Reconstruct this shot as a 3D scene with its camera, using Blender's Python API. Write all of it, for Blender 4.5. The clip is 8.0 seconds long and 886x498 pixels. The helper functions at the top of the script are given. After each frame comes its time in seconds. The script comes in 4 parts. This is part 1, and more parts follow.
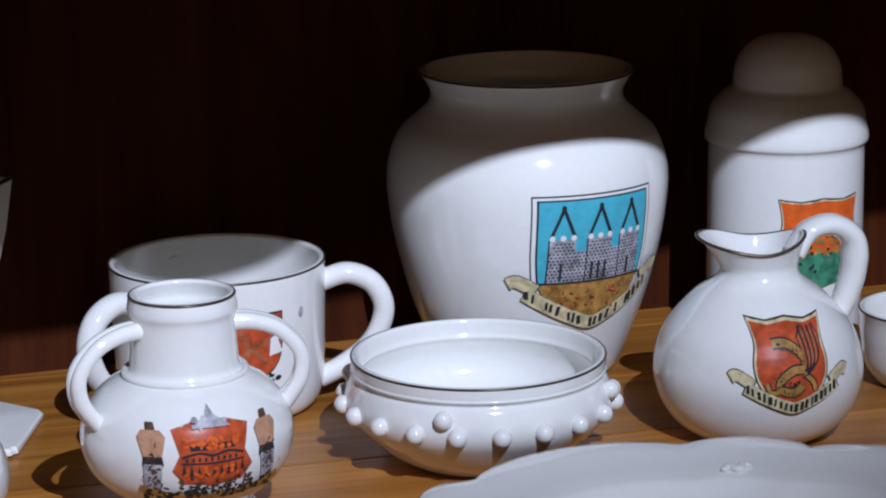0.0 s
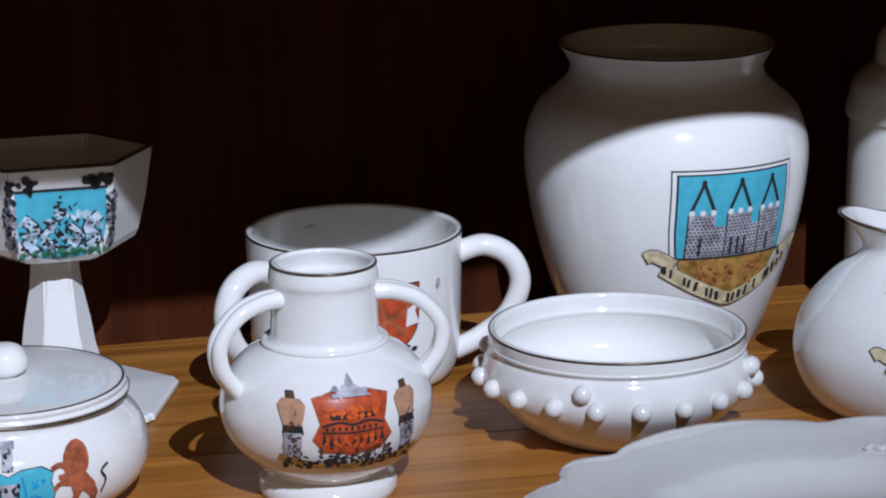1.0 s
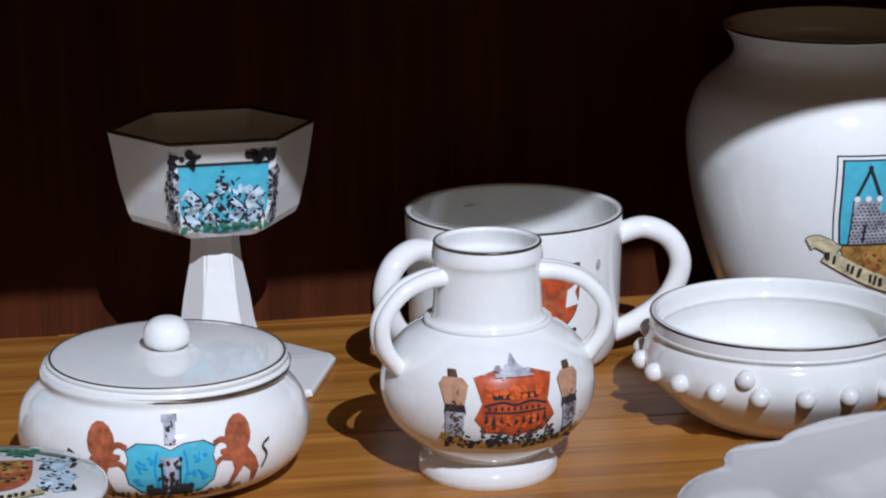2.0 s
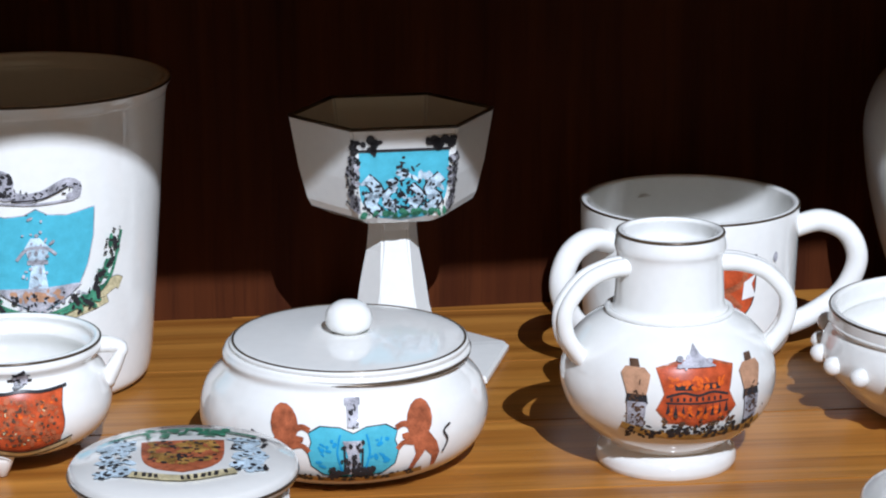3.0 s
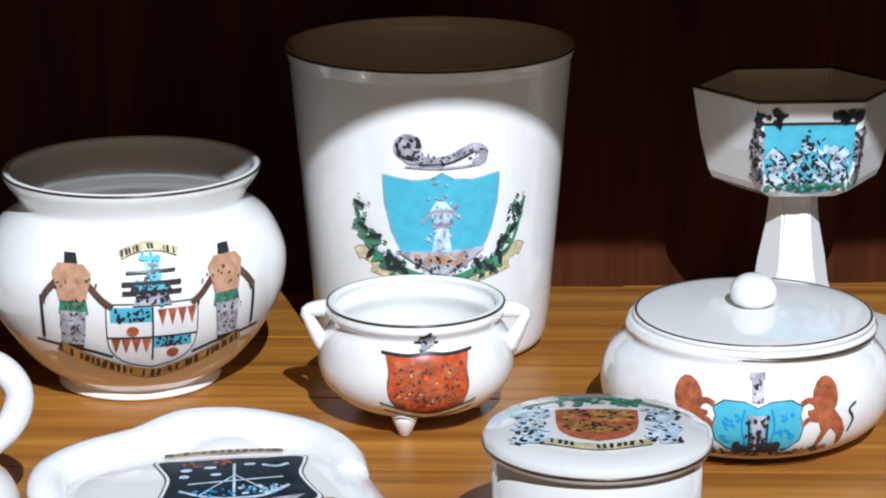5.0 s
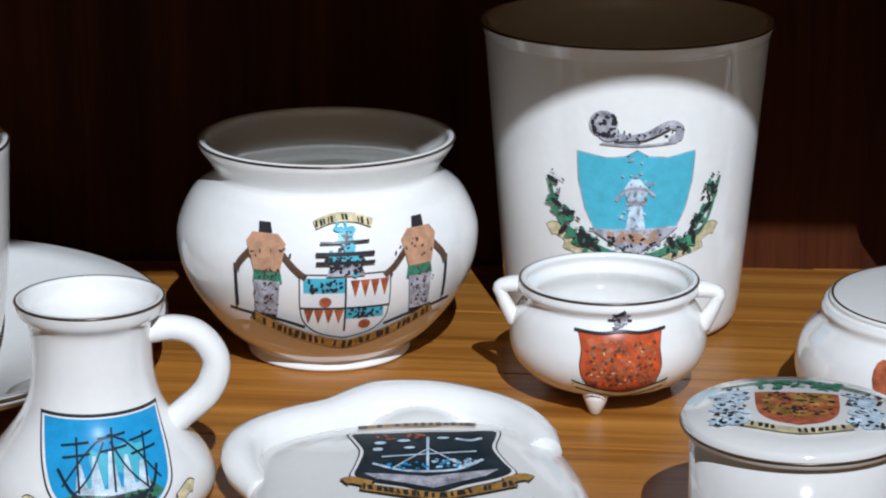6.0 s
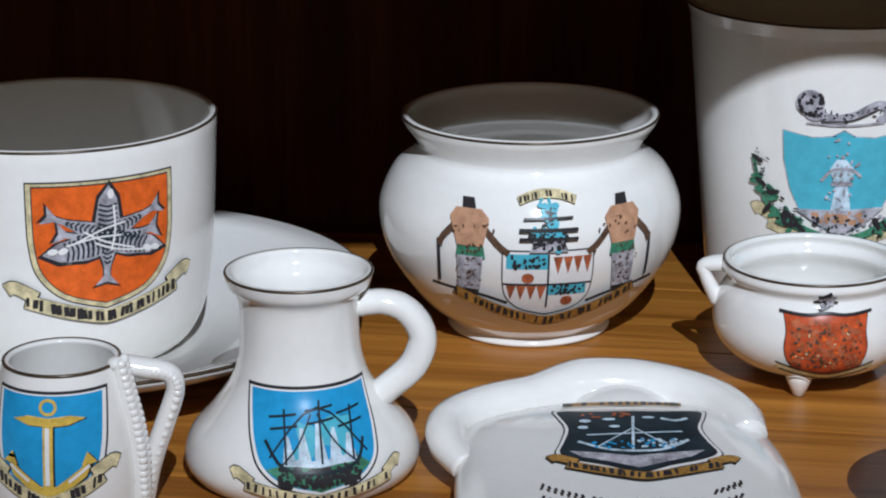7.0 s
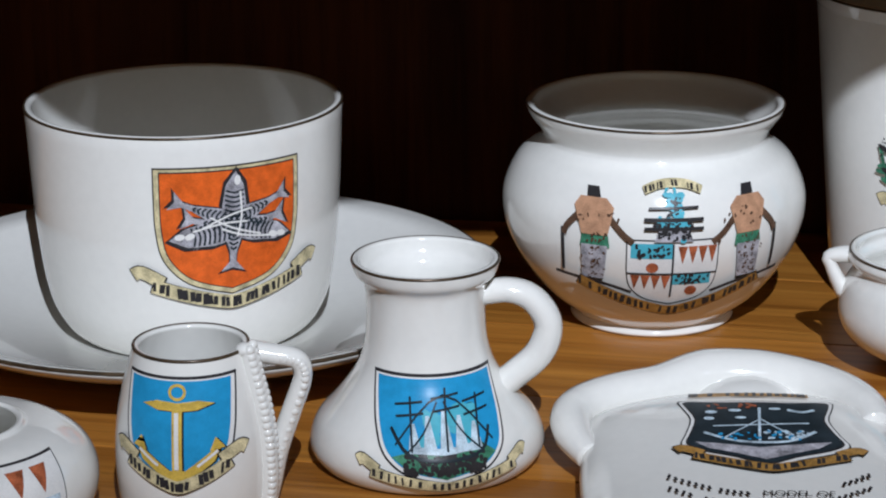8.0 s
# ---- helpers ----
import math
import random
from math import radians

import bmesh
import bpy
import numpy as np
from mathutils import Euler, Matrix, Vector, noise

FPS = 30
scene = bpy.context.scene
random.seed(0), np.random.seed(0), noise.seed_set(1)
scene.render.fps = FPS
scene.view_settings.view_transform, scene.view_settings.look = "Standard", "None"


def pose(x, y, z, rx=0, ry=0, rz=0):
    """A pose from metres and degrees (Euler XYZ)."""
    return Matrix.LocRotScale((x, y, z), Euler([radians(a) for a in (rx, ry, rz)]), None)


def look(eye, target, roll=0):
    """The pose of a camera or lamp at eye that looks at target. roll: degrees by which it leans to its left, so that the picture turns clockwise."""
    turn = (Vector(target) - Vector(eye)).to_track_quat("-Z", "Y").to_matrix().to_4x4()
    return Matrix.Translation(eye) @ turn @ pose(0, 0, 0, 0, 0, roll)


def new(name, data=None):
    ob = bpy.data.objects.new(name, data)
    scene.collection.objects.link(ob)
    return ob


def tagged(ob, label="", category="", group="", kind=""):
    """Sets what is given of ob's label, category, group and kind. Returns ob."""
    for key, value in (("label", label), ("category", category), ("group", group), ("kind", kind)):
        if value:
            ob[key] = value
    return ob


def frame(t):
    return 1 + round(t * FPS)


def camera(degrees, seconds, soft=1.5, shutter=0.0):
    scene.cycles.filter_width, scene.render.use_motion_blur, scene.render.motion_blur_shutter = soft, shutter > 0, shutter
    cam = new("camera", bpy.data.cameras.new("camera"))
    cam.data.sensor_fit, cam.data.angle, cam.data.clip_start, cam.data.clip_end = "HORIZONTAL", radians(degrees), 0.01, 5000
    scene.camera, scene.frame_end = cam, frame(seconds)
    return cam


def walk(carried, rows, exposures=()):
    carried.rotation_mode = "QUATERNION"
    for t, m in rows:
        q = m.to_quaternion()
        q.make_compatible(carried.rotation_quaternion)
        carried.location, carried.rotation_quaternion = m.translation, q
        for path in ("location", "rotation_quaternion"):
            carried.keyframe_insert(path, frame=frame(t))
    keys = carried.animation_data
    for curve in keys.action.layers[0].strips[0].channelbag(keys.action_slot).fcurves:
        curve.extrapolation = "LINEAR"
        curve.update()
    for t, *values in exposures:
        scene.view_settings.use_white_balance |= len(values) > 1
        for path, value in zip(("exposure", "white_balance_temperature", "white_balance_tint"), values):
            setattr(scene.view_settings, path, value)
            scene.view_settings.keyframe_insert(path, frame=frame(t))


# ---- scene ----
cam = camera(20.52, 8.0, soft=2.1)
# seconds, x, y, z, yaw, pitch, roll
ROWS = [
    (0, -0.0699, -0.4843, 0.1771, -14.53, -13.83, -0.84),
    (0.5, -0.0727, -0.4837, 0.1772, -13.41, -14.04, -0.83),
    (1, -0.0765, -0.4800, 0.1753, -11.96, -14.33, -0.63),
    (1.5, -0.0793, -0.4756, 0.1739, -10.39, -14.56, -0.53),
    (3, -0.0947, -0.4749, 0.1731, -5.79, -14.87, -0.12),
    (3.5, -0.1009, -0.4742, 0.1744, -4.10, -15.22, -0.16),
    (4, -0.1051, -0.4746, 0.1741, -2.05, -15.24, -0.23),
    (4.5, -0.1074, -0.4741, 0.1740, 0.20, -15.43, -0.41),
    (6, -0.1185, -0.4719, 0.1733, 5.99, -16.20, -0.04),
    (6.5, -0.1221, -0.4710, 0.1727, 8.20, -16.58, -0.15),
    (7, -0.1264, -0.4721, 0.1744, 10.03, -16.89, -0.23),
    (7.5, -0.1283, -0.4721, 0.1750, 11.49, -17.11, -0.35),
    (8, -0.1307, -0.4728, 0.1750, 12.56, -17.22, -0.46),
]
walk(cam, [(t, pose(x, y, z, 90 + pitch, 0, yaw) @ pose(0, 0, 0, 0, 0, roll)) for t, x, y, z, yaw, pitch, roll in ROWS],
     exposures=((0.0, -0.56, 6050, 16), (1.5, -0.52, 6250, 15), (3.0, -0.05, 6450, 11), (3.5, 0.07, 6480, 10), (4.5, 0.11, 6500, 10), (6.0, -0.29, 6600, 10), (7.0, -0.58, 6650, 10), (8.0, -0.60, 6700, 10)))

# ---- light ----
world = bpy.data.worlds.new("world")
scene.world = world
world.use_nodes = True
world.node_tree.nodes["Background"].inputs[0].default_value = (0.55, 0.6, 0.7, 1)
world.node_tree.nodes["Background"].inputs[1].default_value = 0.02


def spotlight(name, x, y, z, watts):
    """A small spotlight in front of the cabinet, above the camera, with a wide flat beam towards the back of the table."""
    data = bpy.data.lights.new(name, "SPOT")
    data.energy, data.color, data.shadow_soft_size = watts, (0.86, 0.96, 1.13), 0.003
    data.spot_size, data.spot_blend = radians(20), 1.0
    ob = new(name, data)
    ob.matrix_world = look((x, y, z), (x - 0.235, 0.118, 0.035)) @ Matrix.Diagonal((3.6, 1, 1, 1))
    return ob


spotlight("spotlight", 0.08, -0.942, 0.800, 99)
# Fill added at the spotlight's place to lift shaded china and interiors.
fill_data = bpy.data.lights.new("shade_fill", "POINT")
fill_data.energy, fill_data.color, fill_data.shadow_soft_size = 6.8, (0.86, 0.96, 1.13), 0.004
new("shade_fill", fill_data).location = (0.08, -0.942, 0.800)


# ---- materials ----
def material(name, base, rough=0.5, metal=0.0, coat=0.0, vary=0.06, scale=60.0, bump=0.0):
    """A plain surface with soft variation of tone at two scales and a fine relief."""
    m = bpy.data.materials.new(name)
    m.use_nodes = True
    n, l = m.node_tree.nodes, m.node_tree.links
    b = n["Principled BSDF"]
    b.inputs["Roughness"].default_value, b.inputs["Metallic"].default_value = rough, metal
    b.inputs["Coat Weight"].default_value, b.inputs["Coat Roughness"].default_value = coat, 0.04
    b.inputs["Specular IOR Level"].default_value = 0.16 if name.endswith("enamel") else 0.5
    tc = n.new("ShaderNodeTexCoord")
    big, fine = n.new("ShaderNodeTexNoise"), n.new("ShaderNodeTexNoise")
    big.inputs["Scale"].default_value, fine.inputs["Scale"].default_value = scale, scale * 14
    add = n.new("ShaderNodeMath")
    add.operation = "ADD"
    l.new(tc.outputs["Object"], big.inputs["Vector"])
    l.new(tc.outputs["Object"], fine.inputs["Vector"])
    l.new(big.outputs["Fac"], add.inputs[0])
    l.new(fine.outputs["Fac"], add.inputs[1])
    ramp = n.new("ShaderNodeMapRange")
    ramp.inputs["From Min"].default_value, ramp.inputs["From Max"].default_value = 0.6, 1.4
    ramp.inputs["To Min"].default_value, ramp.inputs["To Max"].default_value = 1 - vary, 1 + vary
    l.new(add.outputs[0], ramp.inputs["Value"])
    mix = n.new("ShaderNodeVectorMath")
    mix.operation = "SCALE"
    mix.inputs[0].default_value = base
    l.new(ramp.outputs[0], mix.inputs["Scale"])
    l.new(mix.outputs[0], b.inputs["Base Color"])
    if bump:
        bp = n.new("ShaderNodeBump")
        bp.inputs["Strength"].default_value, bp.inputs["Distance"].default_value = bump, 0.0004
        l.new(big.outputs["Fac"], bp.inputs["Height"])
        l.new(bp.outputs[0], b.inputs["Normal"])
    return m


def wood(name, dark, light, rough, along=(3.0, 90.0, 90.0), gloss=0.4):
    """Straight-grained wood: long streaks along x, fine pores, a tone of its own for each board."""
    m = bpy.data.materials.new(name)
    m.use_nodes = True
    n, l = m.node_tree.nodes, m.node_tree.links
    b = n["Principled BSDF"]
    tc, info = n.new("ShaderNodeTexCoord"), n.new("ShaderNodeObjectInfo")
    shift = n.new("ShaderNodeVectorMath")
    shift.operation = "MULTIPLY_ADD"
    comb = n.new("ShaderNodeCombineXYZ")
    for i in range(3):
        l.new(info.outputs["Random"], comb.inputs[i])
    l.new(comb.outputs[0], shift.inputs[0])
    shift.inputs[1].default_value = (3.1, 1.7, 0.9)
    l.new(tc.outputs["Object"], shift.inputs[2])
    mp = n.new("ShaderNodeMapping")
    mp.inputs["Scale"].default_value = along
    l.new(shift.outputs[0], mp.inputs["Vector"])
    streak, pore = n.new("ShaderNodeTexNoise"), n.new("ShaderNodeTexNoise")
    streak.inputs["Scale"].default_value, streak.inputs["Detail"].default_value = 1.6, 5
    streak.inputs["Distortion"].default_value = 0.6
    pore.inputs["Scale"].default_value, pore.inputs["Detail"].default_value = 9.0, 3
    l.new(mp.outputs[0], streak.inputs["Vector"])
    l.new(mp.outputs[0], pore.inputs["Vector"])
    ramp = n.new("ShaderNodeValToRGB")
    ramp.color_ramp.elements[0].position, ramp.color_ramp.elements[0].color = 0.3, (*dark, 1)
    ramp.color_ramp.elements[1].position, ramp.color_ramp.elements[1].color = 0.68, (*light, 1)
    l.new(streak.outputs["Fac"], ramp.inputs[0])
    tone = n.new("ShaderNodeMapRange")
    tone.inputs["To Min"].default_value, tone.inputs["To Max"].default_value = 0.8, 1.12
    l.new(info.outputs["Random"], tone.inputs["Value"])
    pr = n.new("ShaderNodeMapRange")
    pr.inputs["From Min"].default_value, pr.inputs["From Max"].default_value = 0.35, 0.5
    pr.inputs["To Min"].default_value, pr.inputs["To Max"].default_value = 0.8, 1.0
    l.new(pore.outputs["Fac"], pr.inputs["Value"])
    mul = n.new("ShaderNodeMath")
    mul.operation = "MULTIPLY"
    l.new(tone.outputs[0], mul.inputs[0])
    l.new(pr.outputs[0], mul.inputs[1])
    mix = n.new("ShaderNodeVectorMath")
    mix.operation = "SCALE"
    l.new(ramp.outputs[0], mix.inputs[0])
    l.new(mul.outputs[0], mix.inputs["Scale"])
    l.new(mix.outputs[0], b.inputs["Base Color"])
    b.inputs["Roughness"].default_value = rough
    b.inputs["Specular IOR Level"].default_value = gloss
    bp = n.new("ShaderNodeBump")
    bp.inputs["Strength"].default_value, bp.inputs["Distance"].default_value = 0.35, 0.0003
    l.new(pore.outputs["Fac"], bp.inputs["Height"])
    l.new(bp.outputs[0], b.inputs["Normal"])
    return m


CHINA = material("glazed_china", (0.80, 0.79, 0.75), 0.10, coat=0.5, vary=0.03, scale=35, bump=0.06)
GILT = material("worn_dark_gilt", (0.085, 0.058, 0.035), 0.3, metal=0.4, vary=0.8, scale=260)
INK = material("black_enamel", (0.03, 0.028, 0.03), 0.3, vary=0.3, scale=300)
SKY = material("turquoise_enamel", (0.075, 0.42, 0.53), 0.3, vary=0.16, scale=420)
BLUE = material("blue_enamel", (0.015, 0.29, 0.56), 0.3, vary=0.18, scale=420)
RED = material("orange_red_enamel", (0.46, 0.075, 0.025), 0.3, vary=0.55, scale=420)
ORANGE = material("bright_orange_enamel", (0.70, 0.12, 0.02), 0.3, vary=0.35, scale=420)
BRICK = material("rust_enamel", (0.36, 0.10, 0.045), 0.35, vary=0.78, scale=420)
TAN = material("ochre_enamel", (0.36, 0.19, 0.05), 0.35, vary=0.85, scale=420)
CREAM = material("cream_enamel", (0.58, 0.50, 0.30), 0.35, vary=0.69, scale=420)
GREEN = material("green_enamel", (0.05, 0.20, 0.12), 0.35, vary=0.85, scale=420)
GREY = material("silver_grey_enamel", (0.36, 0.35, 0.38), 0.35, vary=0.85, scale=420)
GOLD = material("yellow_gold_enamel", (0.62, 0.42, 0.08), 0.35, vary=0.44, scale=420)
RUSSET = material("brown_enamel", (0.46, 0.25, 0.15), 0.35, vary=0.4, scale=420)
PALE = material("pale_blue_enamel", (0.50, 0.62, 0.70), 0.3, vary=0.61, scale=420)
UMBER = material("dark_brown_enamel", (0.10, 0.055, 0.035), 0.35, vary=0.5, scale=420)
WHITE = material("white_enamel", (0.75, 0.74, 0.72), 0.3, vary=0.1, scale=200)
NAVY = material("dark_navy_enamel", (0.018, 0.028, 0.035), 0.3, vary=0.6, scale=260)
OAK = wood("warm_oak", (0.27, 0.092, 0.013), (0.53, 0.222, 0.04), 0.34)
DARKWOOD = wood("dark_stained_wood", (0.036, 0.008, 0.0025), (0.076, 0.019, 0.005), 0.6, (90.0, 90.0, 4.0), 0.08)
# Paint of the unseen room, pale and warm to bounce light into shade.
ROOM_BOUNCE = material("pale_bounce_paint", (0.72, 0.60, 0.40), 0.8, vary=0.12, scale=3, bump=0.2)

MM = 0.001


# ---- mesh helpers ----
def part(name, bm, mat, parent, label="", smooth=True):
    """Links a bmesh as one mesh object under a thing or under a part."""
    me = bpy.data.meshes.new(name)
    bmesh.ops.recalc_face_normals(bm, faces=bm.faces)
    bm.to_mesh(me)
    bm.free()
    if smooth:
        me.polygons.foreach_set("use_smooth", [True] * len(me.polygons))
    me.materials.append(mat)
    ob = new(name, me)
    ob.parent = parent
    if label:
        ob["label"] = label
    return ob


def thing(name, x, y, label, category, z=0.0, turn=0.0, group=""):
    ob = new(name)
    ob.matrix_world = pose(x * MM, y * MM, z * MM, 0, 0, turn)
    return tagged(ob, label, category, group)


def spline(points, steps=6, closed=False):
    """A smooth line through points of any dimension."""
    p = [np.array(q, float) for q in points]
    n, out = len(p), []
    for i in range(n if closed else n - 1):
        if closed:
            a, b, c, d = p[i - 1], p[i], p[(i + 1) % n], p[(i + 2) % n]
        else:
            a, b, c, d = p[max(i - 1, 0)], p[i], p[i + 1], p[min(i + 2, n - 1)]
        for k in range(steps):
            t = k / steps
            out.append(0.5 * (2 * b + (c - a) * t + (2 * a - 5 * b + 4 * c - d) * t * t + (3 * b - a - 3 * c + d) * t ** 3))
    if not closed:
        out.append(p[-1])
    return out


def revolve(line, segments=96, shape=None, lift=None):
    """A closed solid of revolution from a line of (r, z) in mm that begins and ends on the axis."""
    bm = bmesh.new()
    rings = []
    for r, z in line:
        if r < 0.02:
            rings.append([bm.verts.new((0, 0, z * MM))])
            continue
        ring = []
        for i in range(segments):
            a = 2 * math.pi * i / segments
            k = shape(a, z) if shape else 1.0
            ring.append(bm.verts.new((r * k * math.cos(a) * MM, r * k * math.sin(a) * MM, (z + (lift(a, z) if lift else 0.0)) * MM)))
        rings.append(ring)
    for a, b in zip(rings, rings[1:]):
        for i in range(segments):
            j = (i + 1) % segments
            if len(a) == 1 and len(b) > 1:
                bm.faces.new((a[0], b[i], b[j]))
            elif len(b) == 1 and len(a) > 1:
                bm.faces.new((a[i], a[j], b[0]))
            elif len(a) > 1:
                bm.faces.new((a[i], a[j], b[j], b[i]))
    return bm


def vessel_line(outer, wall=1.7, floor=2.2):
    """The line of an open pot: foot, outside, rounded lip, inside."""
    out = [tuple(q) for q in spline(outer, 6)]
    r, z = out[-1]
    lip = [(r - wall * (0.5 - 0.5 * math.cos(a)), z + wall * 0.42 * math.sin(a)) for a in np.linspace(0.5, math.pi - 0.3, 5)]
    inner = [(max(q[0] - wall, 0.5), q[1]) for q in reversed(out) if q[1] > floor + 0.6]
    return [(0, outer[0][1] + 0.4), (outer[0][0] * 0.75, outer[0][1] + 0.4), (outer[0][0] * 0.85, outer[0][1])] + out + lip + inner + [(max(inner[-1][0] - 2.5, 0.3), floor), (0, floor)]


def ring_line(r, z, thick, parent, mat=None, name="gilt_line", label=""):
    """A thin painted line round a pot."""
    line = [(r - thick * 0.6 + thick * math.cos(a), z + thick * math.sin(a)) for a in np.linspace(0, 2 * math.pi, 9)]
    bm = bmesh.new()
    rings = [[bm.verts.new((q * math.cos(t) * MM, q * math.sin(t) * MM, h * MM)) for q, h in line[:-1]] for t in np.linspace(0, 2 * math.pi, 96, endpoint=False)]
    for i in range(96):
        a, b = rings[i], rings[(i + 1) % 96]
        for k in range(8):
            bm.faces.new((a[k], a[(k + 1) % 8], b[(k + 1) % 8], b[k]))
    return part(name, bm, mat or GILT, parent, label)


def tube(points, radii, flat=1.0, sides=14, steps=8, closed=False):
    """A swept rod through points in mm; radii along it; flat: its width over its thickness."""
    path = spline(points, steps, closed)
    rad = np.interp(np.linspace(0, 1, len(path)), np.linspace(0, 1, len(radii)), radii)
    bm, rings, side = bmesh.new(), [], None
    for i, p in enumerate(path):
        d = path[min(i + 1, len(path) - 1)] - path[max(i - 1, 0)]
        d = Vector(d).normalized()
        if side is None:
            side = d.orthogonal() if abs(d.z) > 0.95 else d.cross(Vector((0, 0, 1)))
        side = (side - d * side.dot(d)).normalized()
        up = d.cross(side)
        c = Vector(p)
        rings.append([bm.verts.new((c + (side * math.cos(a) * flat + up * math.sin(a)) * rad[i]) * MM) for a in np.linspace(0, 2 * math.pi, sides, endpoint=False)])
    for a, b in zip(rings, rings[1:]):
        for k in range(sides):
            bm.faces.new((a[k], a[(k + 1) % sides], b[(k + 1) % sides], b[k]))
    bm.faces.new(rings[0])
    bm.faces.new(rings[-1])
    return bm


def ball(x, y, z, r, squash=1.0, u=14, v=9):
    bm = bmesh.new()
    bmesh.ops.create_uvsphere(bm, u_segments=u, v_segments=v, radius=r * MM, matrix=Matrix.Translation((x * MM, y * MM, z * MM)) @ Matrix.Diagonal((1, 1, squash, 1)))
    return bm


# ---- painted crests: polygons in mm, laid on a curved surface ----
def round_surface(line, az):
    """Maps (across, height) in mm onto a solid of revolution, facing az degrees round from the front."""
    pts = sorted((q[1], q[0]) for q in line)
    zs, rs = [q[0] for q in pts], [q[1] for q in pts]

    def put(u, v, off):
        r = float(np.interp(v, zs, rs))
        a = radians(az - 90) + u / r
        return ((r + off) * math.cos(a), (r + off) * math.sin(a), v)
    return put


def laid(polys, put, off, cell=1.2):
    """Polygons cut into level strips and laid on the surface that put() describes."""
    bm = bmesh.new()
    for poly in polys:
        vs = [q[1] for q in poly]
        lo, hi = min(vs), max(vs)
        levels = sorted(set([round(v, 3) for v in vs] + list(np.round(np.arange(lo, hi, cell), 3))))
        n = len(poly)

        def cuts(v):
            out = []
            for i in range(n):
                (x0, y0), (x1, y1) = poly[i], poly[(i + 1) % n]
                if (y0 <= v) != (y1 <= v):
                    out.append(x0 + (x1 - x0) * (v - y0) / (y1 - y0))
            return sorted(out)
        for a, b in zip(levels, levels[1:]):
            if b - a < 0.004:
                continue
            ca, cb = cuts(a + 0.001), cuts(b - 0.001)
            if len(ca) != len(cb):
                continue
            for k in range(0, len(ca) - 1, 2):
                m = max(1, int(max(ca[k + 1] - ca[k], cb[k + 1] - cb[k]) / cell + 0.5))
                low = [bm.verts.new([c * MM for c in put(ca[k] + (ca[k + 1] - ca[k]) * i / m, a, off)]) for i in range(m + 1)]
                top = [bm.verts.new([c * MM for c in put(cb[k] + (cb[k + 1] - cb[k]) * i / m, b, off)]) for i in range(m + 1)]
                for i in range(m):
                    bm.faces.new((low[i], low[i + 1], top[i + 1], top[i]))
    bmesh.ops.remove_doubles(bm, verts=bm.verts, dist=1.2e-5)
    return bm


def move(poly, x, y, s=1.0, sy=None, turn=0.0):
    c, d = math.cos(radians(turn)), math.sin(radians(turn))
    sy = s if sy is None else sy
    return [(x + c * u * s - d * v * sy, y + d * u * s + c * v * sy) for u, v in poly]


def oval(x, y, a, b, n=14, turn=0.0):
    return move([(a * math.cos(t), b * math.sin(t)) for t in np.linspace(0, 2 * math.pi, n, endpoint=False)], x, y, turn=turn)


def box2(x0, y0, x1, y1):
    return [(x0, y0), (x1, y0), (x1, y1), (x0, y1)]


def stroke(points, w):
    """A band of width w along a line of points."""
    p = [np.array(q, float) for q in spline(points, 4)]
    left, right = [], []
    for i in range(len(p)):
        d = p[min(i + 1, len(p) - 1)] - p[max(i - 1, 0)]
        d = d / (np.hypot(*d) + 1e-9)
        nn = np.array((-d[1], d[0])) * w / 2
        left.append(tuple(p[i] + nn))
        right.append(tuple(p[i] - nn))
    return left + right[::-1]


def shield(w, h, x=0.0, y=0.0, waist=0.0, dip=0.0):
    """A heater shield: level top, straight sides, a pointed foot. y is its top edge's height."""
    side = [(0.5, 0.0), (0.5 - waist, -0.25), (0.49, -0.5), (0.44, -0.72), (0.28, -0.9), (0.0, -1.0)]
    right = spline(side, 5)
    top = [(0.25, -dip), (0.0, 0.0), (-0.25, -dip)] if dip else []
    pts = [(q[0], q[1]) for q in right] + [(-q[0], q[1]) for q in right[::-1][1:]] + [(-q[0], q[1]) for q in top]
    return [(x + u * w, y + v * h) for u, v in pts]


def grown(poly, d):
    """The polygon swollen by about d about its middle."""
    cx, cy = np.mean([q[0] for q in poly]), np.mean([q[1] for q in poly])
    w = max(q[0] for q in poly) - min(q[0] for q in poly)
    h = max(q[1] for q in poly) - min(q[1] for q in poly)
    return [(cx + (u - cx) * (1 + 2 * d / w), cy + (v - cy) * (1 + 2 * d / h)) for u, v in poly]


def ribbon(w, sag, band, x=0.0, y=0.0):
    """A scroll that hangs under a shield: its band, its folded ends, and the middle line for the bars of its motto."""
    line = [(x + w * t, y + sag * (abs(2 * t) ** 1.25)) for t in np.linspace(-0.42, 0.42, 9)]
    ends = []
    for s in (-1, 1):
        ex, ey = x + s * w * 0.43, y + sag * 0.84
        ends.append(stroke([(ex - s * band * 0.8, ey + band * 0.2), (ex + s * band * 0.6, ey + band * 0.9), (ex + s * band * 1.2, ey + band * 0.7)], band * 0.9))
    return stroke(line, band), ends, line


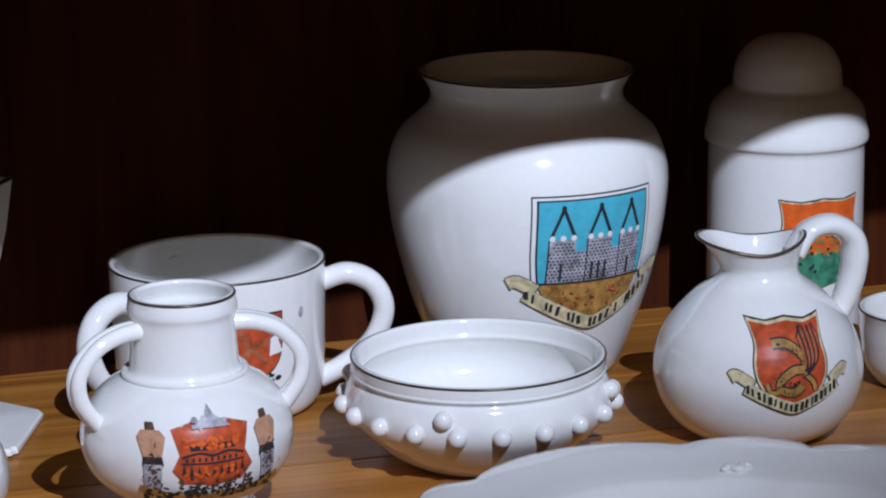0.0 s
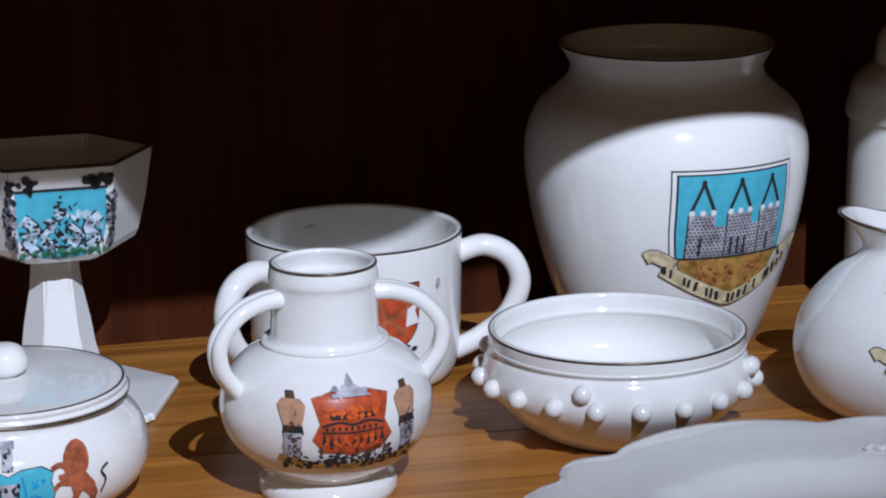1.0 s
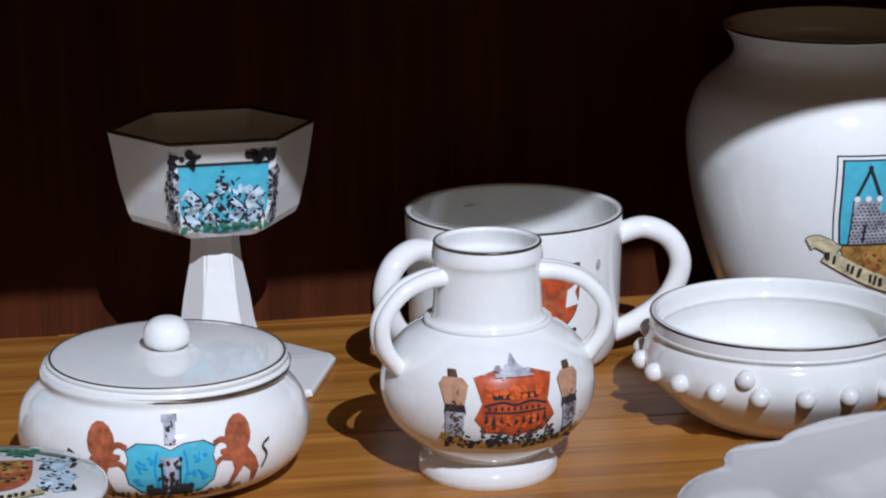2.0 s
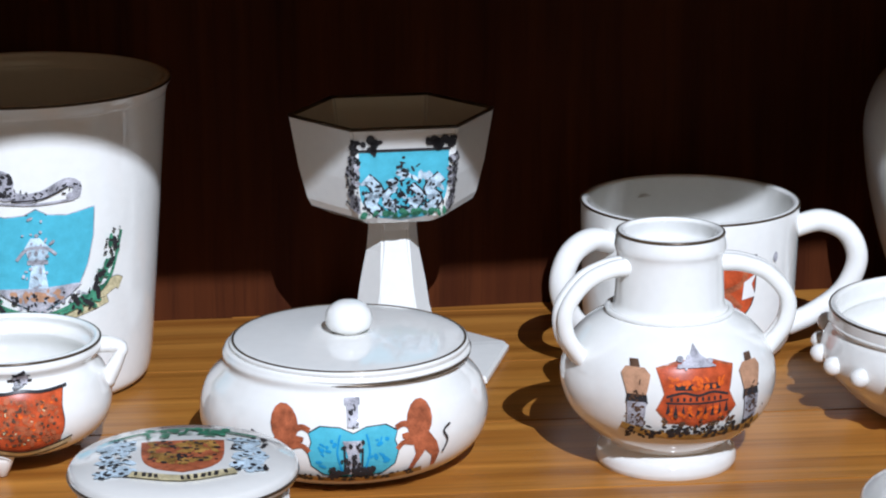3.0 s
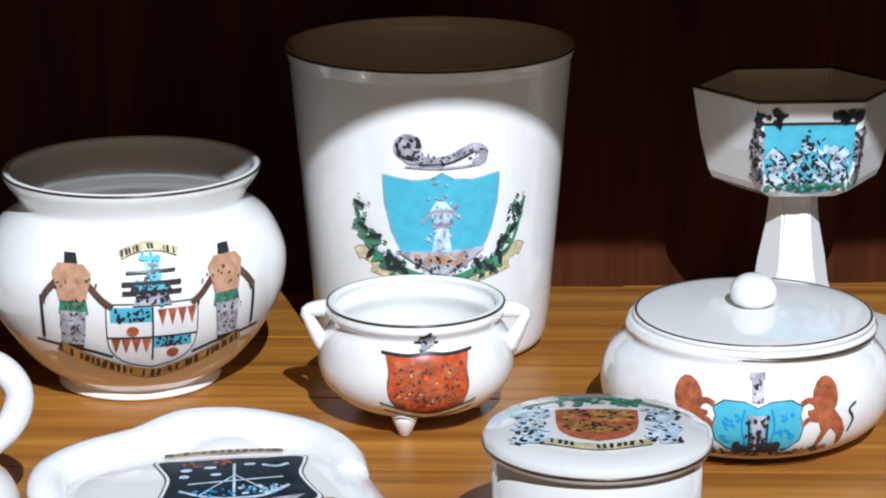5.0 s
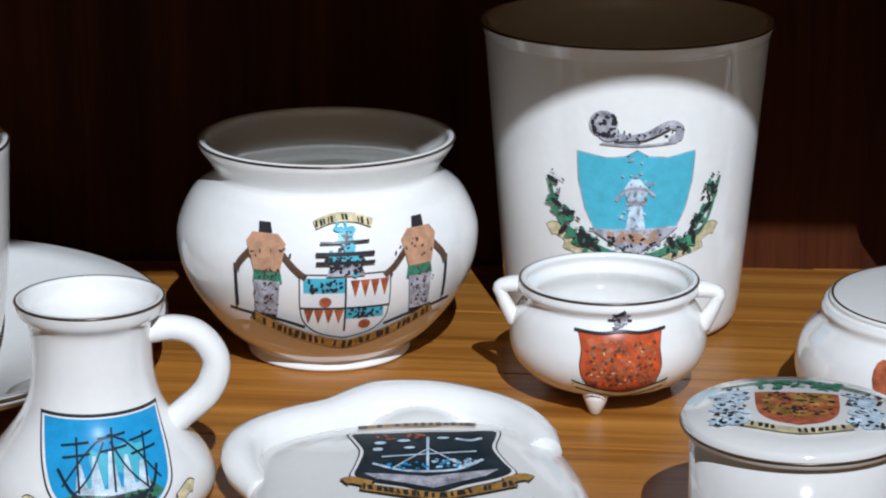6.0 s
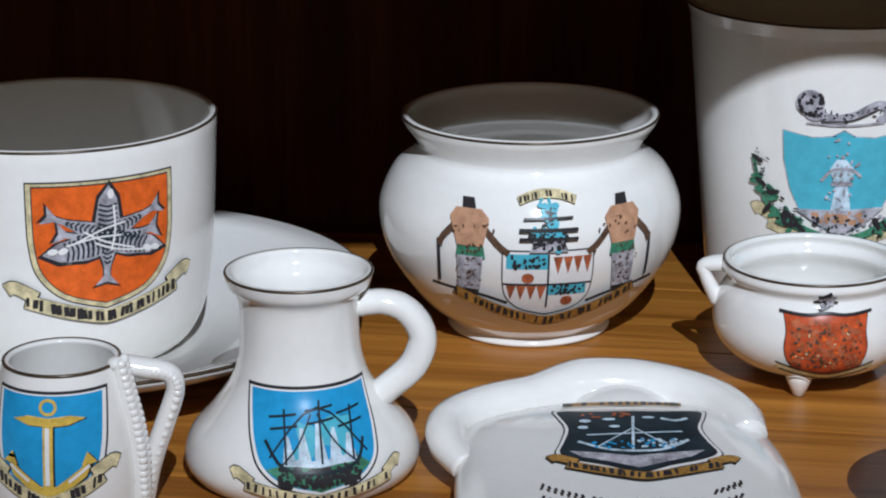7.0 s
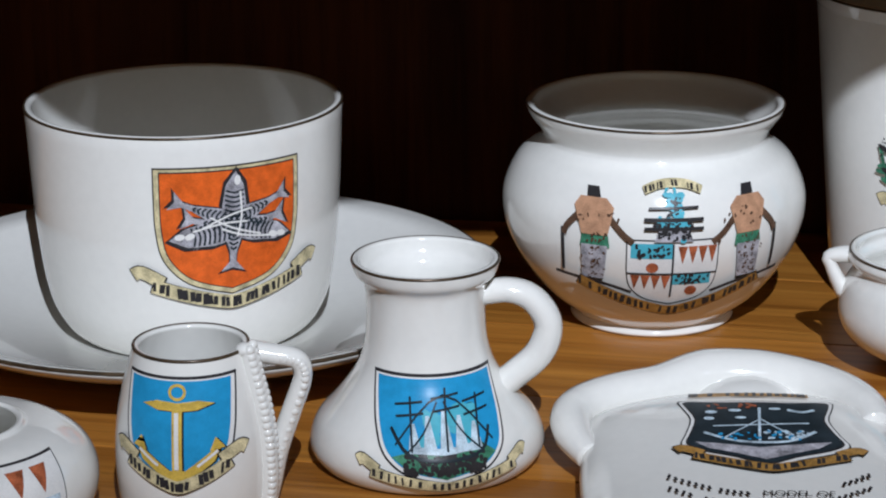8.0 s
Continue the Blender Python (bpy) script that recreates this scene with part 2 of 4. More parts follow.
def motto(line, band, rng, n=13):
    """Bars where the scroll's letters cannot be read."""
    dense = spline(line, 8)
    out = []
    n = int(n * 1.55)
    for i in range(n):
        p = dense[int((i + 0.7) / (n + 0.4) * (len(dense) - 1))]
        if rng.random() < 0.12:
            continue
        hgt = band * (0.30 + 0.1 * rng.random())
        wd = band * (0.09 + 0.10 * rng.random())
        lean = band * 0.2 * (rng.random() - 0.5)
        out.append([(p[0] - wd, p[1] - hgt), (p[0] + wd, p[1] - hgt), (p[0] + wd + lean, p[1] + hgt), (p[0] - wd + lean, p[1] + hgt)])
    return out


def hatch(rng, line, n, spread, size):
    """Small dabs strewn along a line."""
    dense = spline(line, 8)
    out = []
    for _ in range(n):
        p = dense[rng.randrange(len(dense))]
        out.append(oval(p[0] + rng.gauss(0, spread), p[1] + rng.gauss(0, spread), size * (0.5 + rng.random()), size * (0.3 + 0.5 * rng.random()), 6, rng.random() * 180))
    return out


APART = {"fish", "knob", "block", "shaft", "lion", "battlement", "leaf", "belt", "club", "pendant"}

STREWN = {"motto", "top_motto", "top_text", "unreadable_text", "masonry", "wreath", "helm_detail", "hatching", "speckle", "charge_detail", "charge_shade", "charge_light", "field_detail", "field_light", "ground_detail", "sea_detail", "fish_detail", "beast_detail", "supporter", "supporter_detail", "mantling_tint", "spray_shadow", "shield_detail", "ship_detail", "glint", "tower_detail"}


def crest(parent, put, layers, label):
    """layers: (name, material, polygons). The first is the crest's ground, the others lie on it."""
    root = None
    for i, (name, mat, polys) in enumerate(layers):
        groups = [[p] for p in polys] if name in APART else [polys]
        for g in groups:
            ob = part(name if root else "crest", laid(g, put, 0.10 + 0.07 * i), mat, root or parent, "" if root else label)
            if name in STREWN:
                tagged(ob, kind="stuff")
            root = root or ob
    return root


def scribble(rng, x, y, w, h, n, size, aspect=1.0):
    """Small painted dabs strewn over a patch."""
    return [oval(x + (rng.random() - 0.5) * w, y + (rng.random() - 0.5) * h, size * (0.5 + rng.random()), size * aspect * (0.4 + 0.7 * rng.random()), 7, rng.random() * 180) for _ in range(n)]


RNG = random.Random(7)

# ---- the setting ----
def board(name, x0, x1, y0, y1, z0, z1, mat, bevel=0.0, parent=None):
    bm = bmesh.new()
    bmesh.ops.create_cube(bm, size=1, matrix=Matrix.Translation(((x0 + x1) / 2, (y0 + y1) / 2, (z0 + z1) / 2)) @ Matrix.Diagonal((x1 - x0, y1 - y0, z1 - z0, 1)))
    if bevel:
        bmesh.ops.bevel(bm, geom=bm.edges[:], offset=bevel, segments=2, affect="EDGES")
    return part(name, bm, mat, parent, smooth=False)


SLANT = 3.6
back = board("wall_north", -0.70, 0.62, 0.0, 0.018, -0.002, 0.318, DARKWOOD)
back.matrix_world = pose(-0.134, 0.1105, 0, 0, 0, SLANT)
tagged(back, "dark stained wooden back panel of the cabinet", "wall", kind="structure")
tagged(board("wall_west", -0.84, -0.82, -0.34, 0.16, -0.002, 0.322, DARKWOOD), "dark stained side panel of the cabinet", "wall", kind="structure")
tagged(board("wall_east", 0.46, 0.48, -0.23, 0.16, -0.002, 0.312, DARKWOOD), "dark stained side panel of the cabinet", "wall", kind="structure")
def bowed_board(name, x0, x1, front, depth, thick, mat):
    """A flat board whose front edge follows a gentle bow; front: (x, y) along that edge."""
    xs = np.linspace(x0, x1, 231)
    ys = np.interp(xs, [q[0] for q in front], [q[1] for q in front])
    ys = np.convolve(np.pad(ys, 2, mode="edge"), np.ones(5) / 5, mode="valid")
    bm = bmesh.new()
    rows = [[bm.verts.new((x, y, z)) for x, y in zip(xs, line)] for line, z in ((ys, 0.0), (ys, thick), (ys * 0 + depth, thick), (ys * 0 + depth, 0.0))]
    for k in range(4):
        a, b = rows[k], rows[(k + 1) % 4]
        for i in range(len(xs) - 1):
            bm.faces.new((a[i], a[i + 1], b[i + 1], b[i]))
    for i in (0, -1):
        bm.faces.new([r[i] for r in rows])
    return part(name, bm, mat, None, smooth=False)


# Unseen, added: its bowed edge cuts the light, its oak bounces it back.
top = bowed_board("ceiling", -0.72, 0.66, [(-0.72, -0.052), (-0.30, -0.046), (-0.029, -0.017), (0.034, -0.007), (0.056, -0.001), (0.075, 0.002), (0.10, 0.002), (0.14, 0.0), (0.235, 0.0), (0.285, 0.0045), (0.40, 0.008)], 0.50, 0.016, OAK)
top.matrix_world = pose(-0.134, -0.30, 0.3110, 0, 0.62, 6.0)
tagged(top, "unseen bowed oak board, added to shade the upper parts", "ceiling", kind="structure")
# Unseen room that closes the set; its pale paint is there to bounce fill.
tagged(board("floor", -1.5, 1.3, -1.7, 0.5, -0.92, -0.90, ROOM_BOUNCE), "unseen room floor, pale to bounce fill light", "floor", kind="structure")
for nm, box in (("wall_south", (-1.5, 1.3, -1.72, -1.7, -0.9, 1.3)), ("wall_room_north", (-1.5, 1.3, 0.5, 0.52, -0.9, 1.3)), ("wall_room_west", (-1.52, -1.5, -1.7, 0.5, -0.9, 1.3)), ("wall_room_east", (1.3, 1.32, -1.7, 0.5, -0.9, 1.3)), ("ceiling_room", (-1.5, 1.3, -1.7, 0.5, 1.3, 1.32))):
    tagged(board(nm, *box, ROOM_BOUNCE), "unseen room wall, painted pale to bounce fill light", "wall", kind="structure")


tagged(board("cabinet_base", -0.92, 0.57, -0.34, 0.17, -0.90, -0.0225, DARKWOOD, 0.003), "dark stained wooden base under the table top", "base", kind="structure")


# ---- pots ----
def gilt_rim(parent, r, z, thick=0.31):
    return ring_line(r, z, thick, parent, name="rim_line", label="worn dark gilt line along the rim")


def tall_vase():
    t = thing("vase", 100.3, 88, "large white china vase with a castle crest, turned-out rim", "vase")
    outer = [(20.0, 0), (22.6, 1.6), (27.1, 12.6), (30.2, 21.4), (33.2, 33.0), (34.8, 43.2), (35.1, 50.4), (34.0, 56.2), (31.6, 61.2), (27.4, 65), (24.6, 67.8), (24.0, 70.9), (26.5, 75.4)]
    line = vessel_line(outer)
    part("body", revolve(line), CHINA, t)
    gilt_rim(t, 26.5, 75.6)
    low = round_surface(spline(outer), 12.5)

    def put(u, v, off):
        return low(u, v - 2.3, off)
    w, top = 33, 53
    field = shield(w, 33, 0, top)
    base = [q for q in move(shield(w - 2.5, 31, 0, top - 0.8), 0, 0) if q[1] < 31.5]
    base = [(15.0, 31.5)] + [q for q in base if q[0] > 0 and q[1] < 31] + [q for q in base if q[0] <= 0 and q[1] < 31] + [(-15.0, 31.5)]
    walls, roofs, caps, doors = [], [], [], []
    for x in (-9.0, 0.5, 9.5):
        walls.append(box2(x - 3.2, 31.6, x + 3.2, 42.5))
        roofs += [stroke([(x - 3.0, 43), (x, 50.2)], 0.8), stroke([(x + 3.0, 43), (x, 50.2)], 0.8), oval(x, 50.4, 0.6, 0.7)]
        caps += [oval(x + d, 43, 0.75, 0.75, 8) for d in (-2.6, 0, 2.6)]
    walls += [box2(-5.8, 31.6, -2.7, 39.5), box2(3.7, 31.6, 6.3, 39.5)]
    mesh_dabs = [oval(x + 0.5 * (k % 2), 32.2 + 0.85 * k, 0.34, 0.24, 6) for k in range(12) for x in np.arange(-12, 12.6, 1.0) if k < 9 or min(abs(x + 9), abs(x - 0.5), abs(x - 9.5)) < 3]
    doors += [stroke([(x, 32), (x, 36.5)], 0.7) for x in (-9, -1.2, 0.6, 2.4, 9.3)]
    doors += [stroke([(x - 3.3, 31.6), (x - 3.3, 42.6)], 0.35) for x in (-9, 0.5, 9.5)]
    doors += [stroke([(-14.8, 31.5), (14.8, 31.5)], 0.5)]
    band, ends, mid = ribbon(41, 10.5, 3.4, 0.6, 20.4)
    crest(t, put, [
        ("crest", INK, [grown(field, 0.35)]),
        ("margin", WHITE, [field]),
        ("field_edge", INK, [shield(w - 2.0, 31.6, 0, top - 0.6)]),
        ("field", SKY, [shield(w - 3.0, 30.8, 0, top - 1.0)]),
        ("base", TAN, [base]),
        ("castle", GREY, walls),
        ("masonry", INK, mesh_dabs + roofs + doors),
        ("battlement", WHITE, caps),
        ("scroll_edge", INK, [grown(band, 0.25)] + [grown(e, 0.25) for e in ends]),
        ("scroll", CREAM, [band] + ends),
        ("motto", INK, motto(mid, 3.4, RNG, 15)),
        ("speckle", BRICK, scribble(RNG, 0, 26.5, 16, 6, 30, 0.5)),
    ], "painted castle crest on a turquoise shield")
    return t


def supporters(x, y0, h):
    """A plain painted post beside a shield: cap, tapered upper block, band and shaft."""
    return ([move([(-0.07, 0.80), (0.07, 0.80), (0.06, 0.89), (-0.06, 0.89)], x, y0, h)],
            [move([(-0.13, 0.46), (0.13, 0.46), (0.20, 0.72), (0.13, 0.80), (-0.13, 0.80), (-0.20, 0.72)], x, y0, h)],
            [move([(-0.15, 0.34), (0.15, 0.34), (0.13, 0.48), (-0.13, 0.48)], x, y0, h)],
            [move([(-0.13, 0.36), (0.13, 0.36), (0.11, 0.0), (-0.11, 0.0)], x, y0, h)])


def two_handled_vase():
    t = thing("handled_vase", 0, 0, "small white china vase with two ribbed loop handles, red crest", "vase")
    outer = [(14.2, 0), (14.6, 1.2), (14.2, 3.0), (12.4, 4.4), (12.6, 5.2), (17, 8.6), (20.8, 13.2), (22.2, 19), (20.9, 25), (17.2, 29.6), (13.0, 32.2), (11.6, 33.6), (11.2, 36), (10.9, 43.5), (11.4, 46), (11.0, 48.6)]
    part("body", revolve(vessel_line(outer, 1.5)), CHINA, t)
    ring_line(13.0, 32.6, 0.7, t, CHINA, "collar")
    gilt_rim(t, 11.0, 48.8, 0.36)
    for az in (-72, 84):
        a = radians(az - 90)
        pts = [(10.0, 42.6), (14.5, 42.4), (19.8, 40.4), (24.0, 35.4), (23.9, 30.0), (21.2, 25.6), (18.4, 22.6)]
        bm = bmesh.new()
        for shift in (-1.15, 1.15):
            strand = tube([(r * math.cos(a) - shift * math.sin(a), r * math.sin(a) + shift * math.cos(a), z) for r, z in pts], [1.9, 1.7, 1.6, 1.6, 1.7, 1.9], 1.0)
            me = bpy.data.meshes.new("strand")
            strand.to_mesh(me)
            strand.free()
            bm.from_mesh(me)
            bpy.data.meshes.remove(me)
        part("handle", bm, CHINA, t, "twin-strand loop handle")
    put = round_surface(spline(outer), 5)
    field = move([(-0.5, 0.5), (-0.2, 0.62), (0.2, 0.62), (0.5, 0.5), (0.42, 0.08), (0.52, -0.2), (0.36, -0.46), (0, -0.54), (-0.36, -0.46), (-0.52, -0.2), (-0.42, 0.08)], 0, 20.2, 15.5, 11)
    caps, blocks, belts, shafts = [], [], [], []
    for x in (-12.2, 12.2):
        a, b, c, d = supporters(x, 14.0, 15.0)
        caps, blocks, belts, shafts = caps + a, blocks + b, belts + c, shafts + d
    bars = [move([(-0.5, -1), (0.5, -1), (0.0, 1)], x, 17.6 + 0.02 * x * x, 0.9, 1.3) for x in np.linspace(-6, 6, 9)] + [stroke([(-6.4, 20.6), (-3, 21.4), (0, 20.8), (3, 21.4), (6.4, 20.6)], 0.5), stroke([(-6.4, 19.4), (0, 19.2), (6.4, 19.4)], 0.4)] + [box2(-4.6, 21.9, -1.0, 23.1), box2(1.0, 21.9, 4.6, 23.1)] + [box2(-5.6 + 1.25 * k, 19.7, -5.1 + 1.25 * k, 20.5) for k in range(9)]
    crest(t, put, [
        ("crest", BRICK, [grown(field, 0.4)]),
        ("field", RED, [field]),
        ("charge", INK, bars),
        ("charge_light", ORANGE, scribble(RNG, 0, 23.2, 11, 2.2, 26, 0.5) + scribble(RNG, 0, 17.4, 11, 2.6, 22, 0.5)),
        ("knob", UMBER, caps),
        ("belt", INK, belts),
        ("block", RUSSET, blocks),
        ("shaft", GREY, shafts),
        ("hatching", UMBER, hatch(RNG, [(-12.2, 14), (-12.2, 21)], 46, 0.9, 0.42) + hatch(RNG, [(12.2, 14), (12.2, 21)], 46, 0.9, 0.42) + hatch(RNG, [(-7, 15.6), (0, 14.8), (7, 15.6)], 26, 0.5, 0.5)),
        ("finial", GREY, [move([(-0.5, 0), (0.5, 0), (0.12, 0.55), (0, 1), (-0.12, 0.55)], 0, 26.2, 8, 4.0)] + scribble(RNG, 0, 27, 7, 2, 14, 0.5)),
        ("ground", TAN, [stroke([(-15, 14), (-8, 12.4), (0, 11.6), (8, 12.4), (15, 14)], 1.6)]),
        ("ground_detail", INK, scribble(RNG, 0, 13.0, 27, 3.0, 84, 0.55)),
    ], "painted red crest between two plain supporters")
    return t


def mug():
    t = thing("mug", 20, 78, "white china loving cup with three loop handles and gilt rim", "mug")
    outer = [(20.5, 0), (23.0, 1.4), (24.6, 5), (25.2, 12), (25.7, 29), (25.8, 35.6)]
    part("body", revolve(vessel_line(outer)), CHINA, t)
    gilt_rim(t, 25.8, 35.9)
    pts = [(24.6, 29.4), (31, 31.2), (37.2, 28.4), (39.8, 21.8), (36.8, 14.0), (30.0, 8.4), (23.6, 5.2)]
    for deg in (-8, 106, 212):
        a = radians(deg)
        part("handle", tube([(r * math.cos(a), r * math.sin(a), z) for r, z in pts], [2.6, 2.7, 2.6, 2.6, 2.6], 1.15), CHINA, t)
    put = round_surface(spline(outer), 8)
    crest(t, put, [
        ("crest", INK, [grown(shield(15, 15.5, 0, 28), 0.4)]),
        ("field", RED, [shield(15, 15.5, 0, 28)]),
        ("beast", BRICK, [stroke([(-4, 16), (-1, 20), (-3, 25)], 1.6), stroke([(-1, 20), (4, 22), (5, 26)], 1.4), stroke([(0, 20), (4, 16)], 1.2)]),
        ("scroll", INK, scribble(RNG, 0, 12.5, 17, 2, 24, 0.6)),
        ("flame", WHITE, [move([(-0.4, 0), (0.5, 0.1), (0.2, 0.6), (0.5, 1.0), (-0.3, 0.7)], 5.6, 18, 4, 6)]),
        ("dab", GREY, [oval(13.5, 27, 0.7, 1.2)]),
    ], "painted red shield half hidden behind the handled vase")
    return t


def beaded_bowl():
    t = thing("beaded_bowl", 69.2, 22.4, "white china bowl studded with raised beads below the rim", "bowl")
    outer = [(16.0, 0), (17.6, 0.6), (22.4, 3.8), (27.2, 8.4), (29.6, 11.6), (30.1, 15.0), (28.9, 18.4), (28.0, 19.8), (28.5, 20.8), (28.6, 23.4)]
    part("body", revolve(vessel_line(outer)), CHINA, t)
    gilt_rim(t, 28.6, 23.7)
    ring_line(28.6, 20.9, 0.45, t, CHINA, "lip_ridge")
    for i in range(20):
        a = radians(-90 + 12 + i * 18)
        part("bead", ball(30.5 * math.cos(a), 30.5 * math.sin(a), 13.6, 2.15), CHINA, t)
        if i % 5 == 3:
            a -= radians(6)
            part("bead", ball(30.0 * math.cos(a), 30.0 * math.sin(a), 17.2, 2.1), CHINA, t)
    return t


def round_jug():
    t = thing("round_jug", 135.1, 20, "globular white china jug with a pinched spout and dragon crest", "jug")
    outer = [(13.5, 0), (15, 0.6), (19.6, 4), (22.9, 9.6), (24.0, 16.6), (21.7, 25), (15.5, 32.6), (10.2, 36.6), (8.8, 39.2), (9.6, 42), (11.2, 45.2)]

    def pinch(a, z):
        k = max(0.0, min(1.0, (z - 39) / 6))
        return 1 + k * (0.30 * math.cos(a - math.pi) ** 3 * (1 if math.cos(a - math.pi) > 0 else 0.25) - 0.10 * math.sin(a) ** 2)
    
    def wave(a, z):
        return max(0.0, min(1.0, (z - 40) / 5)) * 1.5 * math.cos(2 * a + 0.5)
    part("body", revolve(vessel_line(outer, 1.3), shape=pinch, lift=wave), CHINA, t)
    bm = tube([(11.2 * pinch(a, 45.4) * math.cos(a) - 0.2, 11.2 * pinch(a, 45.4) * math.sin(a), 45.5 + wave(a, 45.4)) for a in np.linspace(0, 2 * math.pi, 40)], [0.4], steps=2)
    part("rim_line", bm, GILT, t, "worn dark gilt line along the rim")
    a = radians(2)
    pts = [(8.5, 41.5), (12, 46.5), (18, 47.5), (23, 44), (23.5, 37), (21.5, 30), (18.5, 24)]
    part("handle", tube([(r * math.cos(a), r * math.sin(a), z) for r, z in pts], [2.4, 2.3, 2.6, 3.0, 2.6, 2.3], 1.5), CHINA, t)
    low = round_surface(spline(outer), -2.5)

    def put(u, v, off):
        return low(u * 0.94, 21.5 + (v - 21.5) * 1.06, off)
    field = shield(17.5, 16.5, 0, 30.5, 0.05, 0.04)
    band, ends, mid = ribbon(27, 5.5, 2.6, 0, 13.3)
    spine = [([(-4.4, 26.4), (-1.5, 26.6), (1.2, 25.2), (3.2, 23.0)], 1.5), ([(3.0, 24), (2.6, 21.4), (0.2, 21.2), (-2.8, 19.4), (-3.2, 17.4), (0, 16.6), (2.2, 18.0)], 1.6), ([(-6.4, 18.6), (-5.6, 16.8), (-3.6, 16.8)], 0.9), ([(2.6, 20.4), (4.8, 18.6), (5.4, 16.8)], 1.0)]
    wing = [move([(0, 0), (0.75, 0.2), (1, 0.7), (0.7, 1), (0.3, 0.82), (0.05, 1), (-0.25, 0.75), (-0.05, 0.4)], 3.0, 21.0, 4.6, 8.6)]
    crest(t, put, [
        ("crest", INK, [grown(field, 0.9)]),
        ("margin", CREAM, [grown(field, 0.55)]),
        ("field", RED, [field]),
        ("beast_edge", INK, [grown(b, 0.3) for b in wing] + [stroke(line, w + 0.7) for line, w in spine]),
        ("beast", TAN, [stroke(line, w) for line, w in spine]),
        ("wing", BRICK, wing),
        ("beast_detail", INK, [stroke([(3.4, 20), (4.6 + k, 23.5), (3.6 + 1.2 * k, 29.4)], 0.4) for k in (-1, 0, 1, 2)] + hatch(RNG, [(-3.5, 18.5), (0, 18), (2.6, 21), (0.5, 25), (-3, 26)], 46, 0.7, 0.34)),
        ("scroll_edge", INK, [grown(band, 0.25)] + [grown(e, 0.25) for e in ends]),
        ("scroll", CREAM, [band] + ends),
        ("motto", INK, motto(mid, 2.6, RNG, 12)),
    ], "painted dragon crest on a red shield")
    return t


def tall_pillar():
    t = thing("pillar_jar", 170.3, 90, "tall white china pillar-shaped jar with a domed top", "jar")
    outer = [(0.1, 80.6), (6, 80.0), (10.5, 77.6), (13.2, 73.5), (14.0, 69), (14.3, 67.2), (16.5, 65.6), (19.4, 62.3), (20.3, 58.5), (20.9, 55.6), (20.9, 53.8), (20.0, 52.2), (20.0, 47), (20.1, 20), (19.9, 1), (19.2, 0)]
    line = [(0, 80.6)] + [tuple(q) for q in spline(outer, 5)] + [(0, 0)]
    part("body", revolve(line), CHINA, t)
    put = round_surface([(20.05, 0), (20.05, 60)], 6)
    field = shield(22, 22, 0, 41, 0.04, 0.03)
    crest(t, put, [
        ("crest", INK, [grown(field, 0.7)]),
        ("margin", CREAM, [grown(field, 0.4)]),
        ("field", ORANGE, [field]),
        ("foot", GREEN, [q for q in [move(shield(17, 9, 0, 0), 0, 27.8)]]),
        ("charge", TAN, scribble(RNG, 0, 31, 12, 9, 40, 0.8)),
        ("charge_detail", INK, scribble(RNG, 0, 29, 14, 12, 30, 0.4)),
    ], "painted orange and green crest")
    return t


